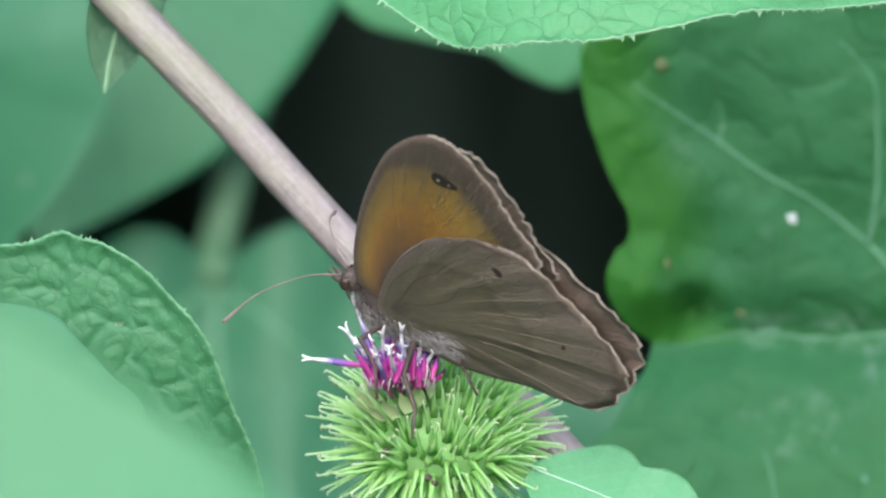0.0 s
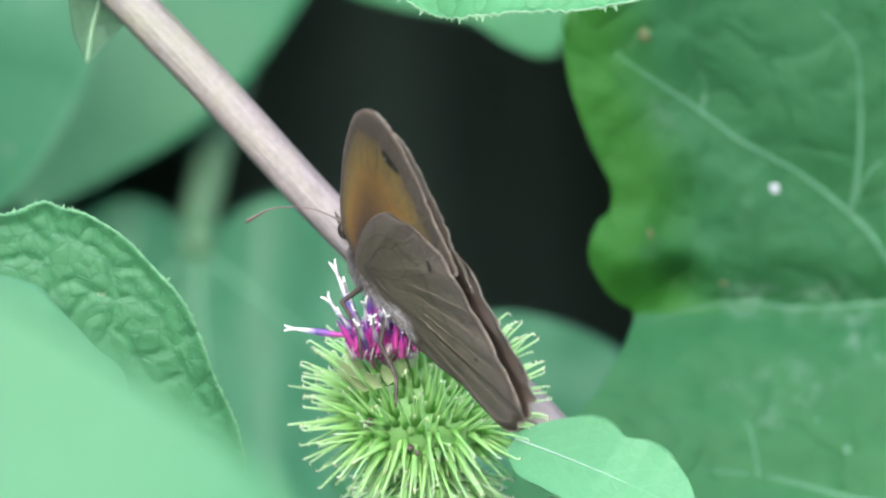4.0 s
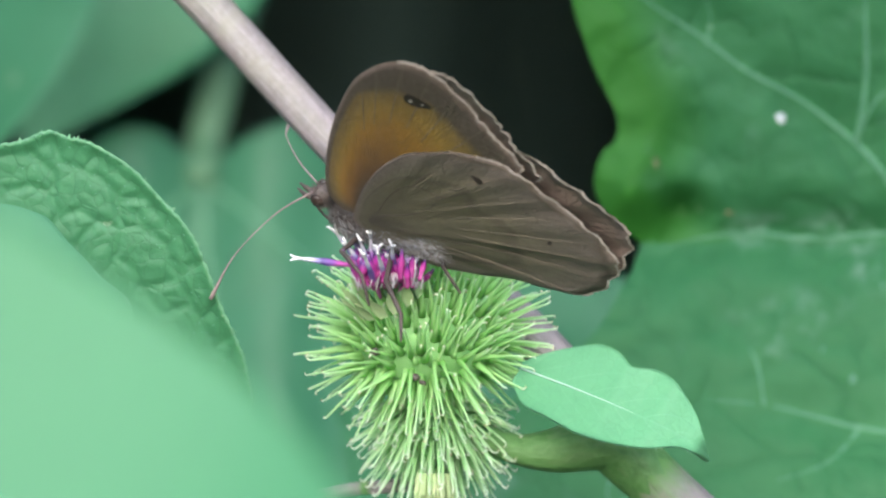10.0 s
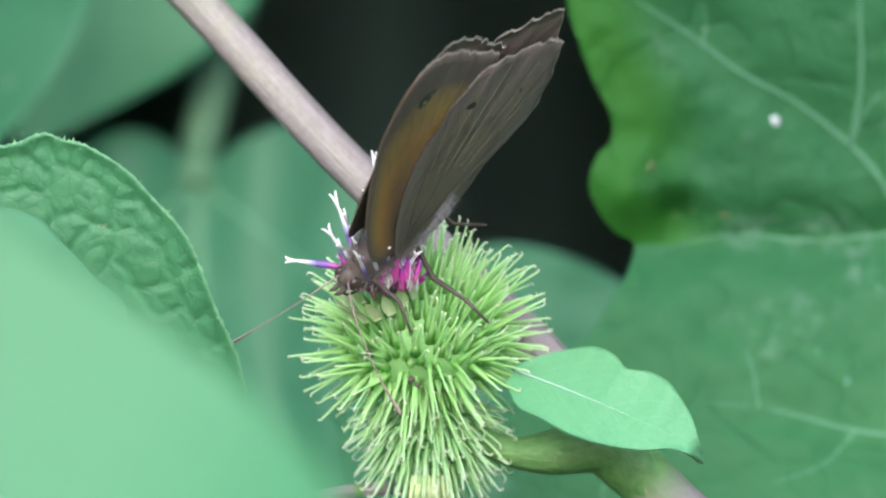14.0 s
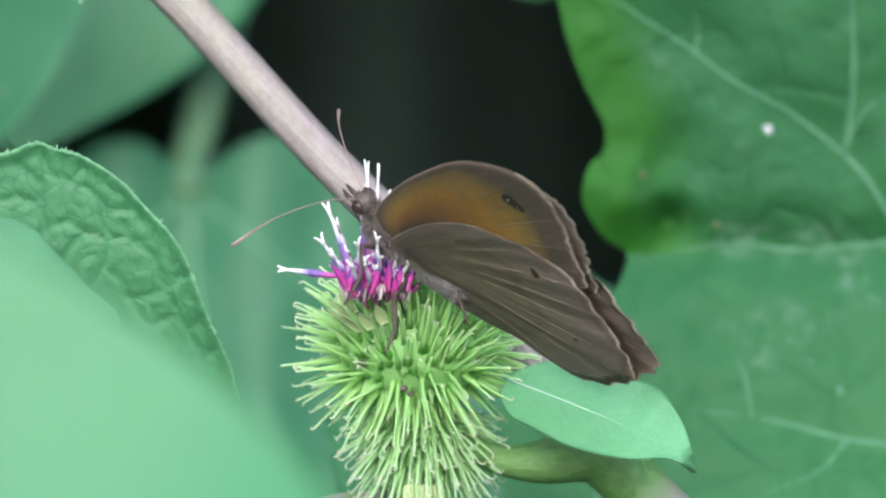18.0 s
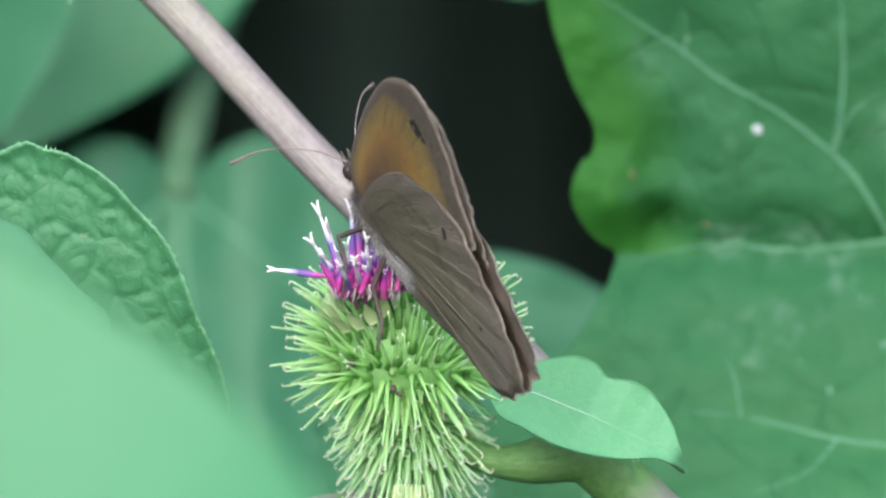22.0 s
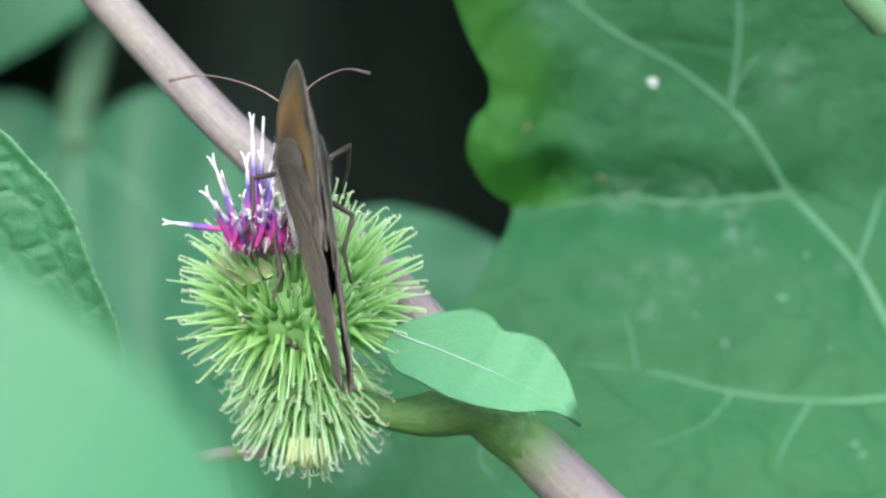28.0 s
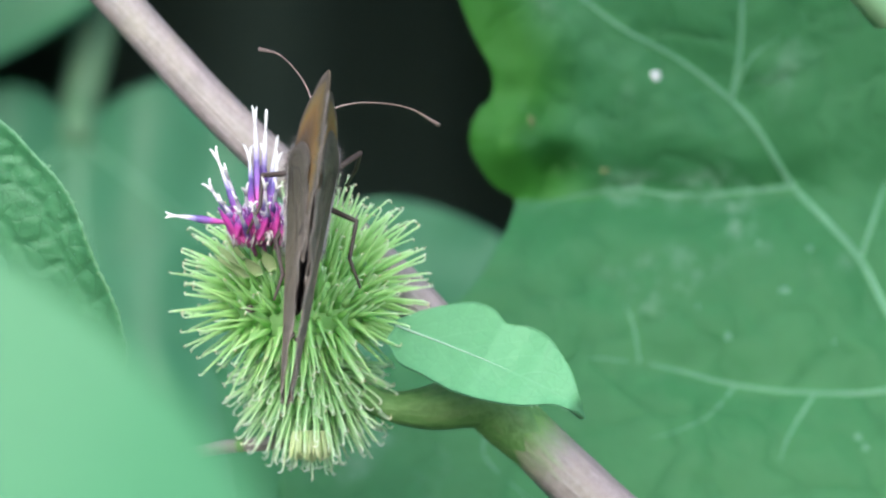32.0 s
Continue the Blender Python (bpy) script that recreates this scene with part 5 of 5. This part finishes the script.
LEGS = (  # name, hip, then the joints to the foot
    ("mid_leg", ((0.2, 1.0, -2.2), (0.6, 4.0, -2.4), (-1.6, 4.9, -3.6), (-2.8, 6.2, -5.4))),
    ("mid_leg", ((0.2, -1.0, -2.2), (1.2, -3.8, -0.6), (-0.6, -4.6, -2.0), (-2.4, -5.2, -3.8))),
    ("hind_leg", ((-2.2, 1.0, -2.6), (-4.6, 2.8, -4.6), (-7.2, 2.6, -6.2), (-9.4, 3.6, -7.2))),
    ("hind_leg", ((-2.2, -1.0, -2.6), (-3.8, -4.0, -2.2), (-5.8, -3.8, -4.4), (-8.0, -5.0, -5.2))))
ANTENNAE = (((4.3, 0.45, 0.9), (7.0, 2.4, 1.6), (10.2, 5.6, 1.6), (12.4, 8.6, 0.6)), ((4.3, -0.45, 0.9), (7.0, -2.4, 1.6), (10.2, -5.6, 1.6), (12.4, -8.6, 0.6)))


def hinged(name, bm, material, parent, pivot, label=""):
    """A part with its origin at pivot, so that it can turn there."""
    for v in bm.verts:
        v.co -= Vector(pivot)
    ob = part(name, bm, material, None, label)
    ob.parent = parent
    ob.location = Vector(pivot) * MM
    return ob


def butterfly():
    b = root("butterfly", (0, 0, 0), "brown and orange meadow butterfly with folded wings on the flower", "butterfly")
    bm = bmesh.new()
    blob(bm, (0.2, 0, -1.5), (3.2, 1.85, 2.3), rings=12, sides=16, lump=0.12)
    part("thorax", bm, BODY, b)
    bm = bmesh.new()
    tube(bm, [(-1.8, 0, -1.6), (-4, 0, -2.4), (-7, 0, -3.0), (-10, 0, -3.0), (-12.2, 0, -2.6)], [1.0, 1.2, 1.15, 0.85, 0.3], 12, 22, ridge=0.03)
    part("abdomen", bm, BODY, b)
    bm = bmesh.new()
    rnd = random.Random(21)
    for i in range(3200):
        u, v = rnd.uniform(0, 6.283), rnd.uniform(-1, 1)
        q = math.sqrt(1 - v * v)
        nrm = Vector((v, q * math.cos(u), q * math.sin(u)))
        if nrm.z > 0.75:
            continue
        p = Vector((0.2 + nrm.x * 3.3, nrm.y * 1.9, -1.5 + nrm.z * 2.3)) if i % 3 else Vector((-rnd.uniform(0, 7), nrm.y * 1.7, -2.6 + nrm.z * 1.5))
        d = (nrm + Vector((-1.0, 0, -0.25)) + Vector([rnd.uniform(-0.4, 0.4) for _ in range(3)])).normalized()
        l = rnd.uniform(0.4, 1.0) * (1.0 if i % 3 else 0.5)
        e = d.cross(Vector((0, 0, 1))).normalized() * 0.035
        bm.faces.new([bm.verts.new(g) for g in (p - e, p + e, p + d * l)])
        e = d.cross(e).normalized() * 0.035
        bm.faces.new([bm.verts.new(g) for g in (p - e, p + e, p + d * l)])
    tagged(part("body_hair", bm, FUR, b, "dark grey hairs on the thorax", smooth=False), kind="stuff")
    # longer pale hair below the wing bases
    bm = bmesh.new()
    for i in range(3000):
        s = rnd.choice((-1, 1))
        x, z = rnd.uniform(-6.5, 2.0), min(-0.4, max(-3.6, rnd.gauss(-2.2, 0.8)))
        p = Vector((x, s * (1.9 + 0.055 * min(x, 0) + rnd.uniform(-0.3, 0.05)), z))
        d = Vector((-1.0, s * rnd.uniform(0.0, 0.45), -0.3 + rnd.uniform(-0.5, 0.5))).normalized()
        l = rnd.uniform(0.25, 0.7)
        e = d.cross(Vector((0, 0, 1))).normalized() * 0.014
        bm.faces.new([bm.verts.new(g) for g in (p - e, p + e, p + d * l)])
        e = d.cross(e).normalized() * 0.014
        bm.faces.new([bm.verts.new(g) for g in (p - e, p + e, p + d * l)])
    tagged(part("pale_hair", bm, FUR_PALE, b, "long pale grey hairs below the wings", smooth=False), kind="stuff")
    bm = bmesh.new()
    blob(bm, (3.7, 0, 0.1), (0.95, 0.95, 0.95), rings=8, sides=12, lump=0.2)
    for i in range(500):
        d = Vector([rnd.gauss(0, 1) for _ in range(3)]).normalized()
        p = Vector((3.7, 0, 0.1)) + d * 0.9
        g = d.cross(Vector((0.3, 0.2, 1))).normalized() * 0.03
        bm.faces.new([bm.verts.new(q) for q in (p - g, p + g, p + d * rnd.uniform(0.2, 0.55) + Vector((-0.15, 0, 0.05)))])
    head = part("head", bm, BODY, b)
    for s in (1, -1):
        part("eye", small(blob, (3.9, 0.72 * s, 0.2), (0.6, 0.42, 0.68), rings=8, sides=12), EYE_MAT, head, "large dark eye")
        part("palp", small(tube, [(4.2, 0.3 * s, -0.3), (5.1, 0.28 * s, 0.0), (5.7, 0.25 * s, 0.7)], [0.2, 0.22, 0.06], 7, 8), BODY, head)
    part("proboscis", small(tube, [(4.3, 0, -0.5), (4.6, 0, -2.0), (3.8, 0, -3.6), (2.8, 0, -4.6)], [0.14, 0.12, 0.1, 0.07], 6, 12), BODY, head)
    feelers, legs = [], []
    for pts in ANTENNAE:
        bm = bmesh.new()
        tube(bm, pts, [0.09, 0.058, 0.058, 0.16], 7, 30)
        feelers.append(hinged("antenna", bm, ANTENNA, b, pts[0], "thin rust-brown clubbed antenna"))
    for name, pts in LEGS:
        bm = bmesh.new()
        tube(bm, pts, [0.27, 0.22, 0.17, 0.10], 7, 0)
        legs.append(hinged(name, bm, LIMB, b, pts[0], "grey-brown jointed leg"))
    for side in (1, -1):
        wing(side, "forewing", b)
        wing(side, "hindwing", b)
    return b, feelers, legs


bfly, feelers, bfly_legs = butterfly()


# ---- the bumblebee that crosses between the lens and the flower
def bumblebee():
    b = root("bumblebee", (0, 0, 0), "furry yellow and grey bumblebee in flight", "bee")
    part("abdomen", small(blob, (-4.2, 0, -0.6), (4.6, 3.2, 3.1), rings=12, sides=16, lump=0.1), BEE_FUR_D, b, "grey furry abdomen")
    part("thorax", small(blob, (2.0, 0, 0.2), (3.2, 2.9, 2.9), rings=12, sides=16, lump=0.1), BEE_FUR_Y, b, "yellow furry thorax")
    part("head", small(blob, (5.6, 0, -0.6), (1.5, 1.7, 1.6), rings=8, sides=12), BEE_FUR_D, b)
    for s in (1, -1):
        bm = bmesh.new()
        blade(bm, [(2.0, 1.5 * s, 2.4), (0.0, 5.5 * s, 4.6), (-2.0, 9.5 * s, 5.8)], [(0.4, 0.5), (1.9, 1.9), (0.1, 0.1)], (0, 0, 1), nu=12, nv=8, thick=0.08)
        part("wing", bm, BEE_WING, b)
        for x in (3.2, 1.2, -0.8):
            part("leg", small(tube, [(x, 1.6 * s, -2.0), (x - 0.3, 3.2 * s, -3.4), (x - 1.4, 2.8 * s, -5.4)], [0.35, 0.3, 0.15], 6, 6), BEE_FUR_D, b)
    return b


bee = bumblebee()


# ---- what moves
# the butterfly: seconds, its wing roots in mm, and its turn in degrees
PERCH = (
    (0, -4.56, -8.00, 1004.38, -46.9, -16.3, 152.9),
    (0.5, -4.55, -8.00, 1004.76, -45.5, -28.1, 145.5),
    (1, -4.39, -8.00, 1004.56, -46.5, -31.1, 144.7),
    (1.5, -4.26, -8.00, 1004.52, -45.3, -32.2, 143.8),
    (2, -4.26, -8.00, 1004.52, -45.3, -32.2, 143.8),
    (2.5, -4.53, -8.00, 1004.86, -36.9, -30.4, 129.8),
    (4.5, -4.29, -8.00, 1005.01, -34.2, -34.6, 128.1),
    (5, -3.56, -8.00, 1004.86, -25.7, -38.7, 122.6),
    (6, -3.55, -8.00, 1004.76, -32.3, -44.4, 126.1),
    (7, -2.94, -8.00, 1005.39, -27.5, -45.6, 118.7),
    (8, -5.01, -8.00, 1004.57, -36.3, -34.2, 127.3),
    (8.25, -5.01, -8.00, 1004.57, -36.3, -34.2, 127.3),
    (8.5, -5.68, -8.00, 1004.89, -52.0, -24.1, 154.2),
    (9, -5.40, -8.00, 1004.63, -50.8, -21.8, 153.6),
    (10, -5.69, -8.00, 1003.51, -54.3, -11.1, 158.5),
    (10.5, -5.76, -8.00, 1002.98, -56.1, -5.1, 163.8),
    (11, -5.65, -8.00, 1003.07, -56.1, -6.0, 161.9),
    (11.2, -5.65, -8.00, 1003.07, -56.1, -6.0, 161.9),
    (11.45, -5.14, -8.00, 1001.92, -67.0, 13.7, 172.6),
    (12, -5.14, -8.00, 1001.92, -67.0, 13.7, 172.6),
    (12.5, -4.90, -8.00, 1001.52, -66.6, 15.1, 172.0),
    (13, -5.17, -8.00, 1001.62, -67.1, 13.9, 172.6),
    (13.2, -5.17, -8.00, 1001.62, -67.1, 13.9, 172.6),
    (13.5, -4.70, -8.00, 1001.25, -64.8, 27.0, -178.5),
    (13.65, -4.70, -8.00, 1001.25, -64.8, 28.0, -178.0),
    (13.85, -4.29, -8.00, 1000.82, -61.1, 47.5, -163.5),
    (14, -4.29, -8.00, 1000.82, -61.1, 47.5, -163.5),
    (14.5, -4.29, -8.00, 1000.82, -61.1, 47.5, -163.5),
    (16.5, -2.81, -8.00, 1001.41, -76.9, -22.1, 176.8),
    (17, -1.05, -8.00, 1002.15, -67.8, -35.9, 172.0),
    (18, -1.79, -8.00, 1002.54, -63.9, -32.0, 172.4),
    (18.28, -1.79, -8.00, 1002.54, -63.9, -32.0, 172.4),
    (18.5, -0.68, -8.00, 1003.35, -53.3, -39.8, 162.1),
    (18.62, -0.90, -8.00, 1003.40, -53.0, -38.8, 161.6),
    (18.88, -3.48, -8.00, 1004.17, -49.3, -27.1, 155.4),
    (19, -3.48, -8.00, 1004.17, -49.3, -27.1, 155.4),
    (20, -3.77, -8.00, 1004.03, -53.2, -28.1, 152.9),
    (20.5, -2.79, -8.00, 1003.89, -51.2, -29.9, 148.6),
    (21, -3.12, -8.00, 1004.34, -54.6, -31.9, 153.3),
    (21.5, -2.41, -8.00, 1003.93, -49.3, -34.8, 146.0),
    (22, -2.72, -8.00, 1004.57, -35.3, -39.7, 132.7),
    (22.5, -2.61, -8.00, 1004.06, -36.0, -43.3, 135.7),
    (23, -2.60, -8.00, 1004.04, -38.7, -46.1, 135.1),
    (23.5, -1.66, -8.00, 1003.42, -35.5, -46.9, 130.0),
    (24, -1.33, -8.00, 1002.84, -19.3, -47.5, 118.0),
    (24.5, -1.23, -8.00, 1002.86, -22.9, -53.4, 119.7),
    (25, -1.08, -8.00, 1003.01, -23.1, -52.8, 118.9),
    (25.5, -0.94, -8.00, 1002.72, -23.7, -54.9, 119.2),
    (27.5, -0.89, -8.00, 1003.02, -18.0, -54.6, 107.8),
    (28, -1.01, -8.00, 1004.51, -16.9, -55.5, 107.5),
    (29, -1.31, -8.00, 1003.85, -18.5, -52.5, 108.7),
    (30, -0.78, -8.00, 1003.80, 1.2, -55.5, 90.9),
    (31, -0.47, -8.00, 1003.46, 3.0, -56.7, 87.3),
    (31.5, -0.43, -8.00, 1002.61, 9.8, -53.7, 83.2),
    (32, -0.18, -8.00, 1003.49, 13.6, -57.3, 79.7),
)
FEET = (((-5.64, -9, 997.64)), ((2.02, -2, 1001.8)), ((-3.14, -11, 993.49)), ((2.89, -9, 994.8)))
LEFT_TIP = ((0, -17.7, -12.9, 1002.2), (2, -17.7, -1.5, 1005.9), (5, -12.7, 3.1, 1009.1), (6, -12.8, 2.7, 1008.9), (7, -12.8, 2.0, 1008.8), (8, -16.3, 1.3, 1005.4), (9, -17.9, -3.1, 1000.0), (11, -17.4, -11.1, 995.7), (12, -11.9, -9.6, 989.8), (13, -12.0, -11.3, 989.8), (14, -2.7, -13.0, 987.5), (16.5, -15.6, -13.9, 997.5), (17, -14.9, -12.7, 1001.8), (18, -15.1, -13.6, 1001.2), (19, -17.0, -12.0, 1002.6), (21, -17.1, -4.1, 1003.1), (22, -14.5, 0.5, 1007.6), (23, -13.8, 0.6, 1007.9), (24, -10.8, 1.8, 1009.1), (25, -12.0, -0.3, 1009.3), (28, -11.1, 0.4, 1010.4), (30, -7.9, 2.3, 1011.0), (31, -8.4, 1.2, 1011.3), (32, -4.4, 3.0, 1012.3))
RIGHT_TIP = ((0, -9.2, 4.0, 1010.8), (2, -6.8, 4.1, 1012.0), (5, -1.3, 3.6, 1013.7), (6, 1.1, 1.7, 1014.0), (7, 1.9, 2.8, 1013.3), (8, -2.6, 4.1, 1011.5), (9, -8.1, 3.9, 1011.0), (11, -15.4, 1.9, 1008.4), (12, -17.4, 0.2, 1001.8), (13, -17.7, -0.1, 1002.1), (14, -16.1, -4.4, 992.8), (16.5, -9.7, 0.2, 1010.2), (17, -5.9, 1.0, 1011.7), (18, -7.0, 1.2, 1011.7), (19, -8.5, 3.5, 1011.2), (21, -7.7, 2.7, 1013.1), (22, -3.5, 3.7, 1013.8), (23, 0.4, 2.3, 1013.2), (24, 4.1, 2.7, 1010.4), (25, 3.0, 2.7, 1011.9), (28, 4.3, 3.2, 1011.0), (30, 7.3, 2.1, 1008.6), (31, 7.1, 2.5, 1009.2), (32, 9.5, 0.8, 1006.4))
FLIGHT = ((0, 300, -420, 1150, 0, 0, 180), (4.3, 40, -420, 1060, 0, 10, 170), (4.5, -8.5, -420, 1015.5, 0, 20, 170), (4.7, -60, -420, 1060, 0, 10, 180), (6.8, 60, -420, 900, 0, 20, 160),
          (8.8, 60, -420, 960, 0, 55, 90), (9.0, 17.5, -420, 994.0, 20, -60, 170), (9.1, -0.6, -420, 1014.0, 20, -20, 175), (9.2, -20.0, -420, 1007.0, 20, 20, 190), (9.3, -50, -420, 1010, 0, 10, 200), (12, -300, -420, 1100, 0, 0, 180), (32, -300, -420, 1100, 0, 0, 180))


def motions():
    rows = [(t, pose(x * MM, y * MM, z * MM, a, b, c)) for t, x, y, z, a, b, c in PERCH]
    walk(bfly, rows)
    for leg, (_, pts), foot in zip(bfly_legs, LEGS, FEET):
        hip, rest = Vector(pts[0]), (Vector(pts[-1]) - Vector(pts[0])).normalized()
        steps = []
        for t, m in rows:
            want = (m.inverted() @ (Vector(foot) * MM)) / MM - hip
            turn = rest.rotation_difference(want.normalized())
            turn = Euler((0, 0, 0)).to_quaternion().slerp(turn, min(1.0, radians(75) / max(turn.angle, 1e-6)))
            steps.append((t, Matrix.Translation(hip * MM) @ turn.to_matrix().to_4x4()))
        walk(leg, steps)
    # the antennae point at where their tips are in the place
    def perch_at(t):
        k = max(i for i, r in enumerate(rows) if r[0] <= t + 1e-6)
        if rows[k][0] > t - 1e-6 or k + 1 == len(rows):
            return rows[k][1]
        f = (t - rows[k][0]) / (rows[k + 1][0] - rows[k][0])
        return rows[k][1].lerp(rows[k + 1][1], f)
    for feeler, pts, tips in zip(feelers, ANTENNAE, (LEFT_TIP, RIGHT_TIP)):
        pivot, rest = Vector(pts[0]), (Vector(pts[-1]) - Vector(pts[0])).normalized()
        steps = []
        for t, *tip in tips:
            want = (perch_at(t).inverted() @ (Vector(tip) * MM)) / MM - pivot
            steps.append((t, Matrix.Translation(pivot * MM) @ rest.rotation_difference(want.normalized()).to_matrix().to_4x4()))
        walk(feeler, steps)
    walk(bee, [(t, pose(x * MM, y * MM, z * MM, a, b, c)) for t, x, y, z, a, b, c in FLIGHT])


motions()
